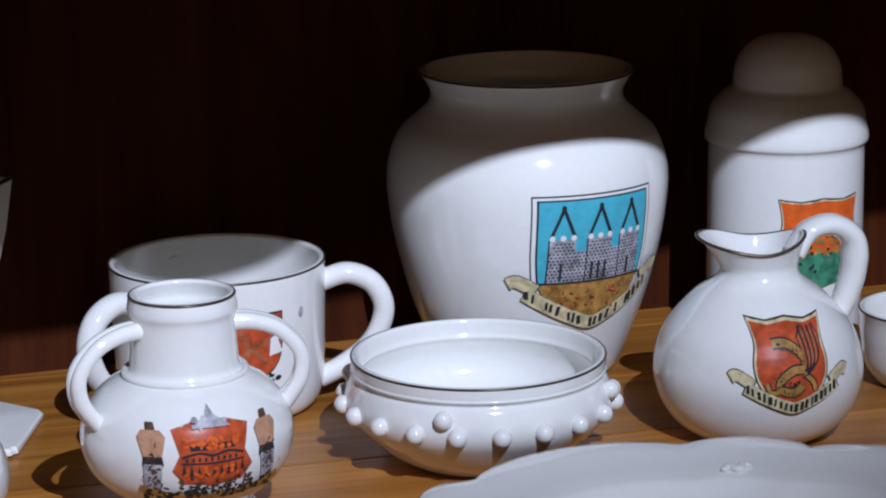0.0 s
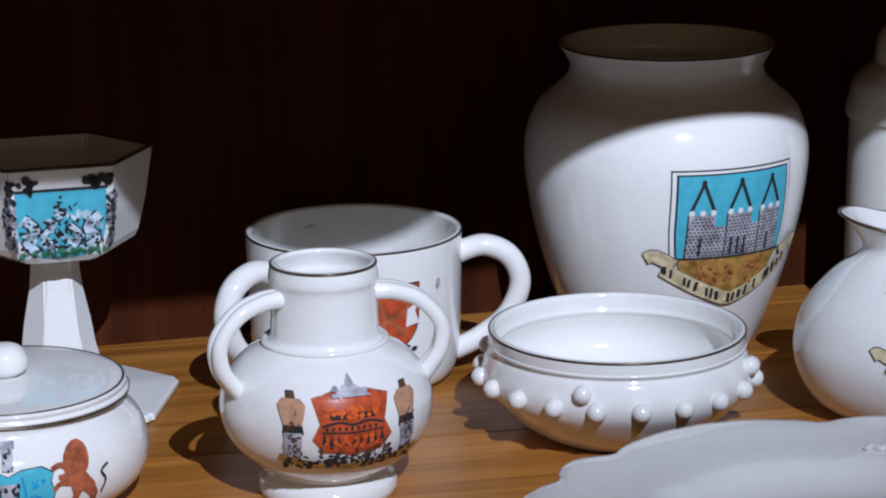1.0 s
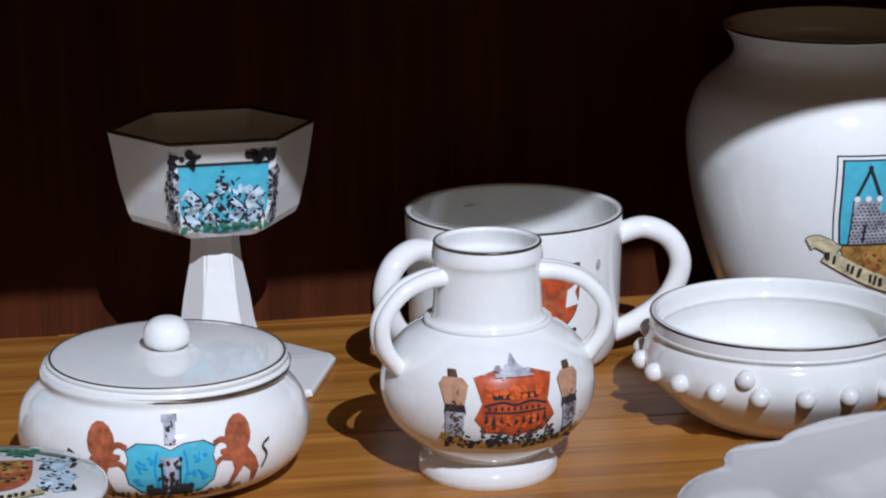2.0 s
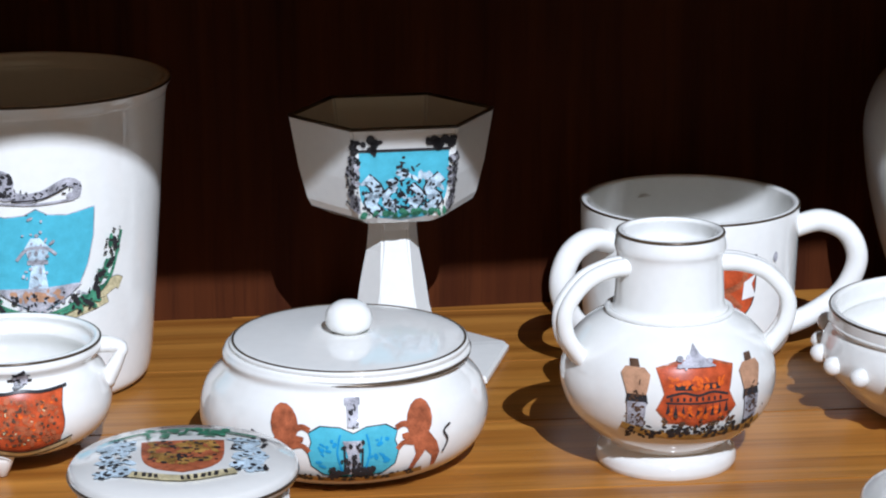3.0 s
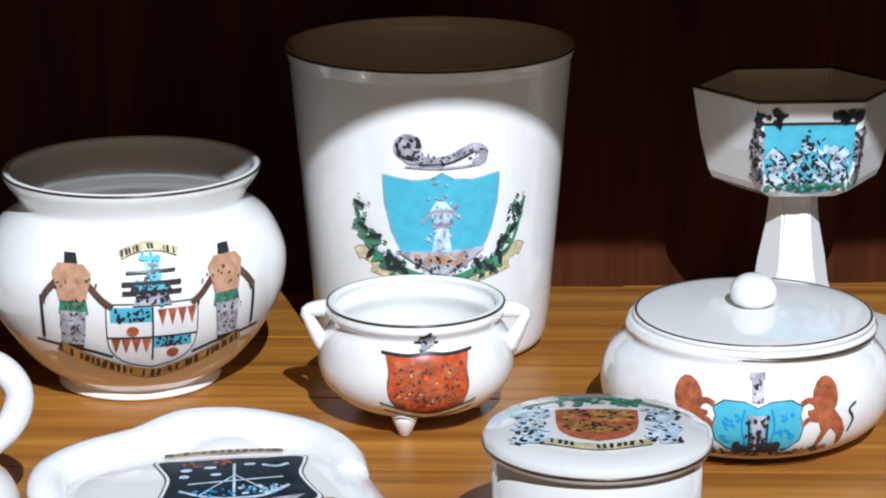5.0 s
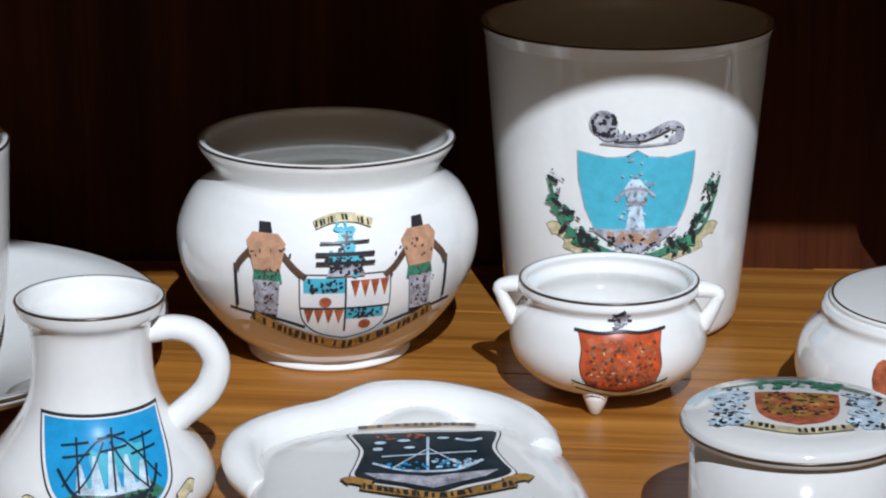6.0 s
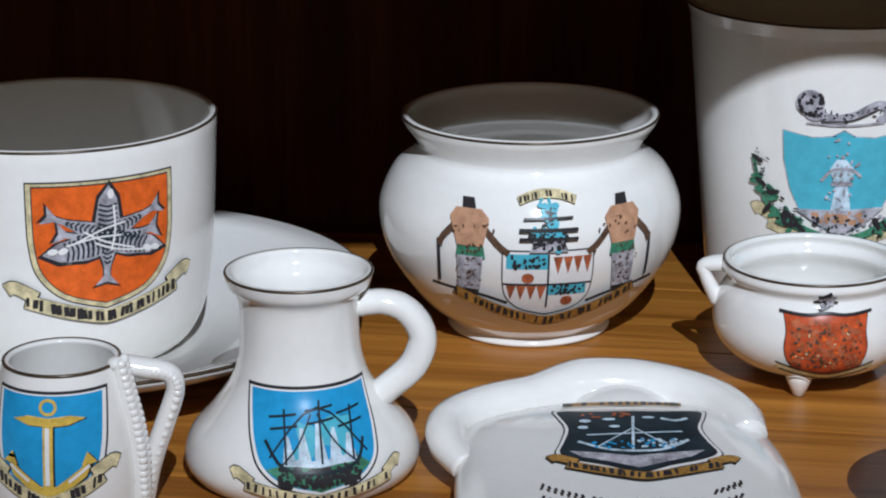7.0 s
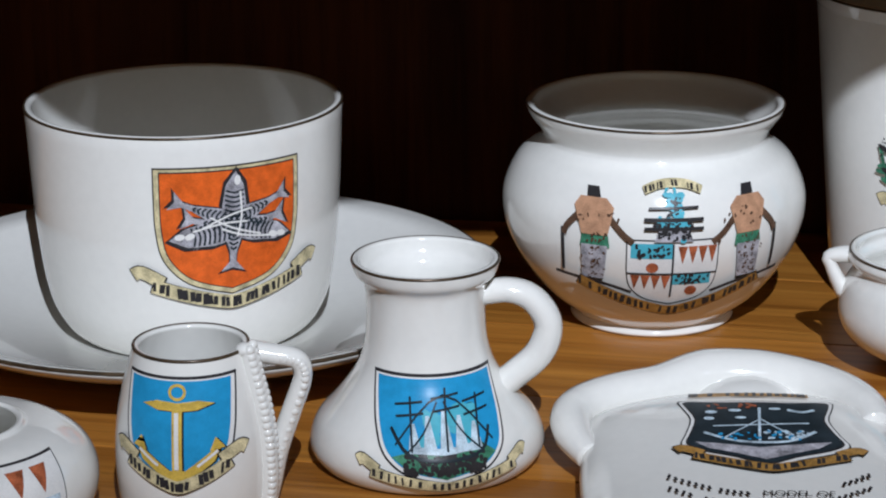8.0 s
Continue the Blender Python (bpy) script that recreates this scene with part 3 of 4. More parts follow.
def goblet():
    t = thing("goblet", -51, 72, "white china hexagonal goblet on a faceted stem and wide foot", "goblet", turn=4)
    rows = [(13.5, 0.0), (14.5, 0.8), (13.8, 3.0), (10.4, 8), (8.8, 14), (7.7, 20), (6.3, 28), (5.8, 33), (6.0, 35.0), (14.5, 36.8), (19.0, 38.9), (19.9, 40.6), (21.8, 48.0), (23.8, 59.6), (22.4, 59.9), (20.4, 48.4), (17.4, 42.0), (0.0, 39.5)]
    bm = bmesh.new()
    rings = []
    for r, z in rows:
        if r == 0:
            rings.append([bm.verts.new((0, 0, z * MM))])
        else:
            rings.append([bm.verts.new((r * math.cos(k * math.pi / 3) * MM, r * math.sin(k * math.pi / 3) * 0.92 * MM, z * MM)) for k in range(6)])
    for a, b in zip(rings, rings[1:]):
        for k in range(6):
            j = (k + 1) % 6
            if len(b) == 1:
                bm.faces.new((a[k], a[j], b[0]))
            else:
                bm.faces.new((a[k], a[j], b[j], b[k]))
    bm.faces.new(rings[0])
    bmesh.ops.bevel(bm, geom=[e for e in bm.edges if abs(e.verts[0].co.z - e.verts[1].co.z) > 0.0005], offset=0.0005, segments=2, affect="EDGES")
    part("body", bm, CHINA, t, smooth=False)
    bm = bmesh.new()
    plates = []
    for r, z in ((27.6, 0.0), (28.9, 0.7), (28.9, 1.7), (28.2, 2.3), (15.0, 3.0), (11.0, 3.4)):
        plates.append([bm.verts.new((r * math.cos(k * math.pi / 3 + 0.14) * MM, r * math.sin(k * math.pi / 3 + 0.14) * MM, z * MM)) for k in range(6)])
    for a, b in zip(plates, plates[1:]):
        for k in range(6):
            bm.faces.new((a[k], a[(k + 1) % 6], b[(k + 1) % 6], b[k]))
    bm.faces.new(plates[0][::-1])
    bm.faces.new(plates[-1])
    bmesh.ops.bevel(bm, geom=[e for e in bm.edges if abs(e.verts[0].co.z - e.verts[1].co.z) > 0.0005], offset=0.0011, segments=3, affect="EDGES")
    part("foot", bm, CHINA, t, "flat six-cornered foot", smooth=False)
    edge = [(23.5 * math.cos(k * math.pi / 3), 23.5 * math.sin(k * math.pi / 3) * 0.92, 60.0) for k in range(6)]
    bm = bmesh.new()
    for k in range(6):
        a, b = Vector(edge[k]) * MM, Vector(edge[(k + 1) % 6]) * MM
        bmesh.ops.create_cone(bm, segments=8, radius1=0.0004, radius2=0.0004, depth=(b - a).length, cap_ends=True, matrix=Matrix.Translation((a + b) / 2) @ (b - a).to_track_quat("Z", "Y").to_matrix().to_4x4())
    part("rim_line", bm, GILT, t, "worn dark gilt line along the rim")

    def put(u, v, off):
        r = float(np.interp(v, [35.0, 36.8, 38.9, 40.6, 48.0, 59.6], [6.0, 14.5, 19.0, 19.9, 21.8, 23.8])) * 0.92 * math.sqrt(3) / 2
        w = r / 0.92 / math.sqrt(3) * 2 * 0.5
        over = max(0.0, abs(u) - w)
        return (math.copysign(min(abs(u), w) + over * 0.55, u), -(r + off) + over * 0.86, v)
    def wide(u, v, off):
        return put(u * 1.16, 47.6 + (v - 48.4) * 1.14, off)
    crest(t, wide, [
        ("crest", SKY, [shield(17.5, 15, 0, 54.6)]),
        ("charge_edge", INK, [stroke([(q * 7.4, 49.4), (q * 5.0, 46.8), (q * 6.6, 44.4), (q * 4.2, 41.6)], 2.5) for q in (-1, 1)] + [stroke([(q * 1.4, 47.6), (q * 3.4, 45.4), (q * 1.8, 42.4)], 1.7) for q in (-1, 1)]),
        ("charge", PALE, [stroke([(q * 7.4, 49.4), (q * 5.0, 46.8), (q * 6.6, 44.4), (q * 4.2, 41.6)], 1.8) for q in (-1, 1)] + [stroke([(q * 1.4, 47.6), (q * 3.4, 45.4), (q * 1.8, 42.4)], 1.1) for q in (-1, 1)] + scribble(RNG, 0, 46, 16, 9, 54, 0.75)),
        ("charge_detail", INK, scribble(RNG, 0, 45.0, 16, 7, 66, 0.42) + hatch(RNG, [(0, 43), (0, 50.5)], 50, 1.2, 0.5)),
        ("mantling", INK, scribble(RNG, -7.5, 56, 6, 2.6, 16, 0.9) + scribble(RNG, 7.5, 56, 6, 2.6, 16, 0.9) + [stroke([(-9, 55), (9, 55)], 0.5)]),
        ("mantling_tint", GREEN, scribble(RNG, 0, 41.5, 17, 1.6, 26, 0.7)),
        ("supporter", GREY, scribble(RNG, -10.2, 48, 2.6, 11, 40, 0.8) + scribble(RNG, 10.2, 48, 2.6, 11, 40, 0.8)),
        ("supporter_detail", INK, scribble(RNG, -10.4, 48, 3.2, 12, 52, 0.45) + scribble(RNG, 10.4, 48, 3.2, 12, 52, 0.45)),
    ], "painted turquoise crest with mantling")
    return t


def tumbler():
    t = thing("tumbler", -133.9, 70, "large white china tapered beaker with a turquoise crest", "beaker")
    outer = [(22.5, 0), (25.2, 1.2), (26.6, 4.5), (27.8, 16), (30.0, 43), (31.7, 64), (32.2, 67.2), (33.0, 69.4)]
    part("body", revolve(vessel_line(outer)), CHINA, t)
    gilt_rim(t, 33.0, 69.6)
    put = round_surface(spline(outer), 7)
    field = [(-13, 46.4), (-6.5, 45.2), (-2.5, 45.6), (0, 46.9), (2.5, 45.6), (6.5, 45.2), (13, 46.4), (12.6, 40), (11.0, 33.5), (8.6, 28.5), (4, 25), (0, 23.2), (-4, 25), (-8.6, 28.5), (-11.0, 33.5), (-12.6, 40)]
    beast = [stroke([(-6.6, 52.2), (-3.6, 49.8), (1.5, 50.2), (6.5, 52.6), (9.0, 51.8), (8.8, 49.6)], 2.0), oval(-7.4, 53.0, 3.1, 3.0), oval(-6.0, 50.4, 2.4, 1.3), oval(8.2, 49.6, 1.6, 0.8), stroke([(-8, 48.6), (0, 48.2), (8.5, 48.8)], 0.5)]
    stems, leaves = [], []
    for s in (-1, 1):
        stems.append(stroke([(s * 4, 22.6), (s * 12, 26.2), (s * 16.5, 30.5), (s * 19.5, 40)], 0.8))
        for k in range(30):
            q = k / 29
            cx, cy = s * (8 + 10.5 * q + RNG.uniform(-1.6, 1.6)), 25.0 + 13 * q * q + RNG.uniform(-1.8, 1.8)
            leaves.append(oval(cx, cy, 1.7, 0.62, 8, RNG.uniform(0, 180)))
    band, ends, mid = ribbon(37, 4.5, 3.0, 0, 21.6)
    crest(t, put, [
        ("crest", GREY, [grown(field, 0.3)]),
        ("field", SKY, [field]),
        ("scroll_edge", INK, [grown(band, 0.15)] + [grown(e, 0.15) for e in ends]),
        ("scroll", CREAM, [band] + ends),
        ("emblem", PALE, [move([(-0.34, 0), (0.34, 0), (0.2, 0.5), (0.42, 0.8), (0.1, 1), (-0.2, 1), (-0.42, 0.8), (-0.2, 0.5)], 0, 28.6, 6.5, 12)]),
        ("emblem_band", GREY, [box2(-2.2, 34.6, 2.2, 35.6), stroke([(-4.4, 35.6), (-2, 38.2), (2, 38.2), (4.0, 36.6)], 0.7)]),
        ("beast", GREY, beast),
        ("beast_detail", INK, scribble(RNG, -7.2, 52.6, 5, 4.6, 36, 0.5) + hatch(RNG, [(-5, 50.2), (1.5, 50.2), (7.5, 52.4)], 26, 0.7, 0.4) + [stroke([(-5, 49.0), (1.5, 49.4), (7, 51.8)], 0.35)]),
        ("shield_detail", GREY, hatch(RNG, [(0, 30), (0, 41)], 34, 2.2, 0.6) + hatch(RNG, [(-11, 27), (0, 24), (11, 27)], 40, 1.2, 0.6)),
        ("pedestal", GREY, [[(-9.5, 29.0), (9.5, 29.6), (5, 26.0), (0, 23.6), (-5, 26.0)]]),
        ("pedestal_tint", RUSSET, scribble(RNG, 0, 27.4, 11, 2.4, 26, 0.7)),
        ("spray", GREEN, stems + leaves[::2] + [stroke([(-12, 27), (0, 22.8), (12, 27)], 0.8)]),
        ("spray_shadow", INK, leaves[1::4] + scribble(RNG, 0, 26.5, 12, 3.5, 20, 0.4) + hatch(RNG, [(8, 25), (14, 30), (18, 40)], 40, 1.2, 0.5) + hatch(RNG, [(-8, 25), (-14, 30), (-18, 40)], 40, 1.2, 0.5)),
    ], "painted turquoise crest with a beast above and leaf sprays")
    return t


def cauldron():
    t = thing("cauldron", -135, 16.6, "small white china three-legged cauldron with pointed lugs", "cauldron")
    outer = [(9, 3.0), (12.5, 3.6), (16.6, 5.6), (19.6, 9), (20.6, 13), (19.6, 18), (17.9, 21.0), (17.8, 22.2), (18.9, 23.6), (18.7, 25.0)]
    part("body", revolve(vessel_line(outer, floor=5)), CHINA, t)
    gilt_rim(t, 18.7, 25.3)
    for k in range(3):
        a = radians(-98 + 120 * k)
        part("leg", revolve([(0, 6.5), (3.4, 6.2), (2.6, 3.5), (1.2, 0.3), (0.6, 0), (0, 0)], 16), CHINA, t).location = (13.2 * math.cos(a) * MM, 13.2 * math.sin(a) * MM, 0)
    for s in (-1, 1):
        pts = [(s * 17.4, 0, 23.6), (s * 20.6, -0.4, 23.6), (s * 22.9, -0.8, 23.0), (s * 22.4, -0.9, 21.4), (s * 21.0, -1, 18.6), (s * 19.4, -1, 15.5)]
        part("lug", tube(pts, [1.9, 1.7, 1.3, 1.3, 1.6, 1.8], 1.3, steps=3), CHINA, t, "pointed side lug")
    put = round_surface(spline(outer), 10)
    field = shield(17.2, 13.5, 0, 19.4, 0.03)
    crest(t, put, [
        ("crest", INK, [grown(field, 0.25)]),
        ("field", RED, [field]),
        ("charge", ORANGE, scribble(RNG, 0, 13, 13, 9, 34, 0.5)),
        ("charge_detail", BRICK, scribble(RNG, 0, 13.5, 14, 10, 110, 0.6)),
        ("charge_shade", UMBER, scribble(RNG, 0, 13.5, 14, 9.5, 60, 0.34)),
        ("charge_light", CREAM, scribble(RNG, 0, 13.0, 12, 8, 10, 0.3)),
        ("top_line", INK, [stroke([(-9.4, 19.9), (-4, 19.5), (0, 19.9), (4, 19.5), (9.4, 19.9)], 0.55), stroke([(-1.6, 20.4), (0.6, 21.4), (-1.4, 22.6), (0.8, 24.0)], 0.8), stroke([(-2.6, 22.0), (2.2, 21.8)], 0.5), stroke([(-1.8, 23.4), (1.8, 23.0)], 0.4)]),
        ("scroll", CREAM, [stroke([(-9.8, 8.6), (-4, 6.8), (0, 6.0), (4, 6.8), (9.8, 8.6)], 1.3)]),
        ("scroll_edge", INK, [stroke([(-10, 9.4), (-4, 7.6), (0, 6.8), (4, 7.6), (10, 9.4)], 0.4), stroke([(-9, 7.6), (-4, 6.1), (0, 5.3), (4, 6.1), (9, 7.6)], 0.4)]),
        ("beast", GREY, scribble(RNG, 0, 22.0, 3, 1.6, 12, 0.5)),
    ], "painted red crest with a dark scroll")
    return t


def lidded_pot():
    t = thing("lidded_pot", -65.1, 10.6, "squat white china lidded pot with a ball knob and lions crest", "pot")
    outer = [(19, 0), (21, 0.5), (25.6, 2.6), (29.0, 6.2), (30.1, 11.2), (28.8, 16.4), (26.0, 19.8), (25.0, 21.2), (25.1, 22.8), (24.7, 23.6)]
    part("body", revolve(vessel_line(outer)), CHINA, t).location = (-1.2 * MM, 0, 0)
    gilt_rim(t, 25.2, 22.6, 0.3)
    lid_line = [(0, 23.0), (23.4, 23.0), (24.4, 23.9), (24.8, 24.6), (24.3, 25.3), (20, 25.7), (10, 26.2), (4.5, 26.4), (0, 26.4)]
    lid = part("lid", revolve([tuple(q) for q in spline(lid_line, 3)]), CHINA, t, "white lid, gently domed")
    ring_line(24.3, 25.2, 0.32, lid, name="rim_line", label="dark gilt line round the lid")
    knob_line = [(0, 26.0), (2.8, 26.2), (3.1, 26.6), (4.5, 27.6), (4.9, 29.4), (4.3, 31.4), (2.5, 32.8), (0, 33.2)]
    part("knob", revolve([tuple(q) for q in spline(knob_line, 4)], 40), CHINA, lid)
    low = round_surface(spline(outer), 0)

    def put(u, v, off):
        q = low(u, v, off)
        return (q[0] - 1.2, q[1], q[2])
    field = move([(-0.36, 0.48), (-0.14, 0.46), (0, 0.36), (0.14, 0.46), (0.36, 0.48), (0.49, 0.36), (0.46, 0.2), (0.5, 0.0), (0.46, -0.26), (0.32, -0.44), (0.12, -0.5), (-0.12, -0.5), (-0.32, -0.44), (-0.46, -0.26), (-0.5, 0.0), (-0.46, 0.2), (-0.49, 0.36)], 0, 10.4, 18, 10.8)
    lion = [(-0.2, 0.05), (-0.5, 0.15), (-0.52, 0.26), (-0.25, 0.3), (-0.3, 0.62), (-0.1, 0.9), (0.2, 0.85), (0.32, 0.55), (0.25, 0.3), (0.6, -0.1), (0.7, -0.4), (0.55, -0.75), (0.4, -0.8), (0.42, -0.45), (0.2, -0.25), (-0.05, -0.55), (-0.25, -0.85), (-0.4, -0.85), (-0.1, -0.3)]
    rights, lefts = move(lion, 13.6, 11.4, 7.2, 8.0), move([(-u, v) for u, v in lion], -13.6, 11.4, 7.2, 8.0)
    crest(t, put, [
        ("crest", INK, [grown(field, 0.25)]),
        ("field", SKY, [field]),
        ("lion", BRICK, [rights, lefts, oval(13.9, 15.6, 3.0, 3.6), oval(-13.9, 15.6, 3.0, 3.6)] + [stroke([(q * 12.6, 14.0), (q * 10.4, 15.4), (q * 8.6, 14.8)], 1.1) for q in (-1, 1)] + [stroke([(q * 12.4, 11.4), (q * 10.2, 11.8), (q * 8.8, 10.6)], 1.0) for q in (-1, 1)]),
        ("charge", BLUE, hatch(RNG, [(-6, 8), (-5, 12.5)], 12, 0.9, 0.6) + hatch(RNG, [(6, 8), (5, 12.5)], 12, 0.9, 0.6) + [stroke([(-2.6, 14.2), (-3.2, 10.5), (-2.2, 6.5)], 0.4), stroke([(2.6, 14.2), (3.2, 10.5), (2.2, 6.5)], 0.4)]),
        ("column", GREY, [move([(-0.5, 0), (0.5, 0), (0.3, 0.6), (0.6, 1), (-0.6, 1), (-0.3, 0.6)], 0, 5.6, 3.6, 7.4)]),
        ("charge_detail", INK, [stroke([(-1.6, 6), (-1.8, 11.5)], 0.4), stroke([(1.6, 6), (1.8, 11.5)], 0.4), stroke([(0, 6), (0, 10)], 0.6)] + [stroke([(19.2, 8), (20.6, 10.5), (19.6, 12.5), (21.4, 13.6)], 0.5), stroke([(-19.2, 8), (-20.6, 10.5), (-19.6, 12.5), (-21.4, 13.6)], 0.5)]),
        ("tower", GREY, [box2(-1.1, 15.6, 1.1, 20.4), box2(-1.5, 19.4, 1.5, 20.6)]),
        ("tower_detail", INK, scribble(RNG, 0, 17.5, 1.6, 4, 10, 0.35)),
        ("ground", TAN, [stroke([(-14, 5.2), (-6, 4.4), (0, 4.2), (6, 4.4), (14, 5.2)], 1.3)]),
        ("ground_detail", INK, scribble(RNG, 0, 4.9, 24, 1.4, 44, 0.45) + scribble(RNG, 0, 6.2, 9, 2.0, 34, 0.7) + scribble(RNG, 0, 10.4, 5, 5, 16, 0.5)),
    ], "painted blue crest between two rust lions")
    return t


def round_box():
    t = thing("round_box", -99.2, -70, "round white china box with a painted lid", "box")
    part("body", revolve([(0, 0), (17.6, 0), (18.3, 0.8), (18.4, 24.6), (17.0, 24.8), (0, 24.8)]), CHINA, t)
    line = [(0, 24.9), (18.6, 24.9), (19.8, 25.4), (20.1, 26.4), (19.9, 27.6), (19.2, 28.2), (15, 28.9), (8, 29.6), (0, 29.8)]
    lid = part("lid", revolve(line), CHINA, t, "white lid with a painted crest")
    ring_line(20.1, 26.4, 0.35, lid, name="rim_line", label="gilt line round the lid")

    def put(u, v, off):
        r = math.hypot(u, v)
        return (u, v, float(np.interp(r, [0, 8, 15, 19.2], [29.8, 29.6, 28.9, 28.2])) + off)
    crest(lid, put, [
        ("crest", BRICK, [shield(14.5, 16, 0, 6.5)]),
        ("charge", TAN, scribble(RNG, 0, 0, 11, 11, 46, 1.1)),
        ("charge_detail", INK, scribble(RNG, 0, 0, 12, 12, 50, 0.5)),
        ("supporter", PALE, scribble(RNG, -11.5, -1, 5, 16, 40, 1.3) + scribble(RNG, 11.5, -1, 5, 16, 40, 1.3)),
        ("supporter_detail", INK, scribble(RNG, -11.5, -1, 6, 18, 40, 0.5) + scribble(RNG, 11.5, -1, 6, 18, 40, 0.5)),
        ("mantling", GREEN, scribble(RNG, 0, 10.5, 16, 5, 40, 0.9) + [stroke([(-13, 8), (0, 13.5), (13, 8)], 0.8)]),
        ("scroll", CREAM, [stroke([(-9, -9.5), (0, -12.5), (9, -9.5)], 2.2)]),
        ("motto", INK, motto([(-8, -9.8), (0, -12.5), (8, -9.8)], 2.2, RNG, 9)),
    ], "painted crest with pale supporters")
    return t


def flared_jar():
    t = thing("bulbous_jar", -197.8, 41, "bulbous white china jar with a flared rim and large crest", "jar")
    outer = [(17.2, 0), (18.0, 0.7), (17.6, 1.8), (18.0, 2.6), (23.6, 7.2), (29.2, 14.6), (32.2, 21.2), (33.1, 27), (32.3, 31.6), (29.6, 36.8), (25.6, 40.0), (24.6, 41.4), (25.0, 43.0), (27.4, 46.4), (28.0, 48.0)]
    part("body", revolve(vessel_line(outer)), CHINA, t)
    gilt_rim(t, 28.0, 48.2)
    put = round_surface(spline(outer), 15)
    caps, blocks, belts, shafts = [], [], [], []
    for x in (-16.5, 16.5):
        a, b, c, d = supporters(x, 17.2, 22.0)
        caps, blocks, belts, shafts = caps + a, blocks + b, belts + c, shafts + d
    cords = [stroke([(s * 13.5, 31.5), (s * 10.5, 28), (s * 8.2, 26.2)], 1.3) for s in (-1, 1)] + [stroke([(s * 19.8, 31.5), (s * 22.8, 28.6), (s * 23.6, 26.6)], 1.3) for s in (-1, 1)]
    clubs = [stroke([(s * 24, 28), (s * 23.6, 18)], 0.8) for s in (-1, 1)]
    field = shield(19, 15.5, 0, 26.5)
    pieces = [move([(0, 0), (1, 0), (0.5, -1)], 1 + k * 2.1, 25.4, 2.0, 4.0) for k in range(4)] + [move([(0, 0), (1, 0), (0.5, -1)], -8.6 + k * 2.1, 18.6, 2.0, 3.6) for k in range(4)]
    band, ends, mid = ribbon(46, 8.5, 2.6, 0, 9.6)
    crest(t, put, [
        ("crest", INK, [grown(field, 0.3)]),
        ("margin", WHITE, [field]),
        ("field", SKY, [box2(-8.8, 22.6, -0.2, 26.0), box2(0.2, 16.2, 8.2, 19.0)]),
        ("pendant", BRICK, pieces + [oval(-4.2, 20.5, 1.3, 1.2), oval(4.2, 14.6, 1.3, 1.2)]),
        ("field_detail", INK, scribble(RNG, -4.4, 24.2, 7.5, 2.6, 26, 0.45) + scribble(RNG, 4.2, 17.6, 7, 2.2, 24, 0.45) + [stroke([(-9.4, 19), (9.4, 19)], 0.4), stroke([(0, 13), (0, 26)], 0.4)]),
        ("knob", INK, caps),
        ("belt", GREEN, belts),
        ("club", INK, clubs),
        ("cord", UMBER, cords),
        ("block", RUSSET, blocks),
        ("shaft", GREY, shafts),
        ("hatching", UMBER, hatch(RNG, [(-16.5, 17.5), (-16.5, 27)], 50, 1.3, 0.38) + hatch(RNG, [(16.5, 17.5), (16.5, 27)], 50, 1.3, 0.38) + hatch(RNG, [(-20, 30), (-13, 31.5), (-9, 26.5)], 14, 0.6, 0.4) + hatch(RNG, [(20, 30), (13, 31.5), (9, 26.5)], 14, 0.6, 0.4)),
        ("helm", GREY, [move([(-0.5, 0), (0.5, 0), (0.3, 1), (-0.3, 1)], 0, 26.6, 8, 4.4)]),
        ("wreath", SKY, hatch(RNG, [(0, 30), (0, 36)], 40, 1.3, 0.8) + [box2(-3.5, 29.8, 3.5, 30.8)]),
        ("helm_detail", INK, scribble(RNG, 0, 28.8, 8, 3.6, 60, 0.42) + hatch(RNG, [(0, 31), (0, 36)], 34, 1.2, 0.4) + [stroke([(-6, 31.2), (6, 31.2)], 0.8), stroke([(-5, 33.4), (5, 33.6)], 0.5), stroke([(-6, 29.4), (6, 29.4)], 0.7)]),
        ("top_scroll", CREAM, [stroke([(-5.8, 36.8), (-3, 37.8), (0, 38.1), (3, 37.8), (5.8, 36.8)], 1.5)]),
        ("top_motto", INK, motto([(-5.4, 37.0), (0, 38.1), (5.4, 37.0)], 1.5, RNG, 9)),
        ("ground", INK, [grown(band, 0.25)] + [stroke([(-25, 17.6), (-14, 16.2), (-8, 14.4)], 0.8), stroke([(25, 17.6), (14, 16.2), (8, 14.4)], 0.8)]),
        ("scroll", TAN, [band]),
        ("motto", INK, motto(mid, 2.6, RNG, 22)),
    ], "painted coat of arms between two plain supporters")
    return t


def saucer():
    t = thing("saucer", -292.8, 6.5, "large white china saucer with a dark rim line", "saucer")
    line = [(0, 1.2), (24, 1.2), (25, 0), (27.5, 0), (29, 1.4), (44, 4.8), (60, 10.6), (64.4, 13.4), (64.8, 14.2), (64.2, 14.7), (59, 12.8), (44, 7.2), (31, 4.6), (28, 3.4), (0, 3.0)]
    part("body", revolve([tuple(q) for q in line], 128), CHINA, t)
    ring_line(64.7, 14.3, 0.45, t, name="rim_line", label="dark gilt line along the rim")
    return t


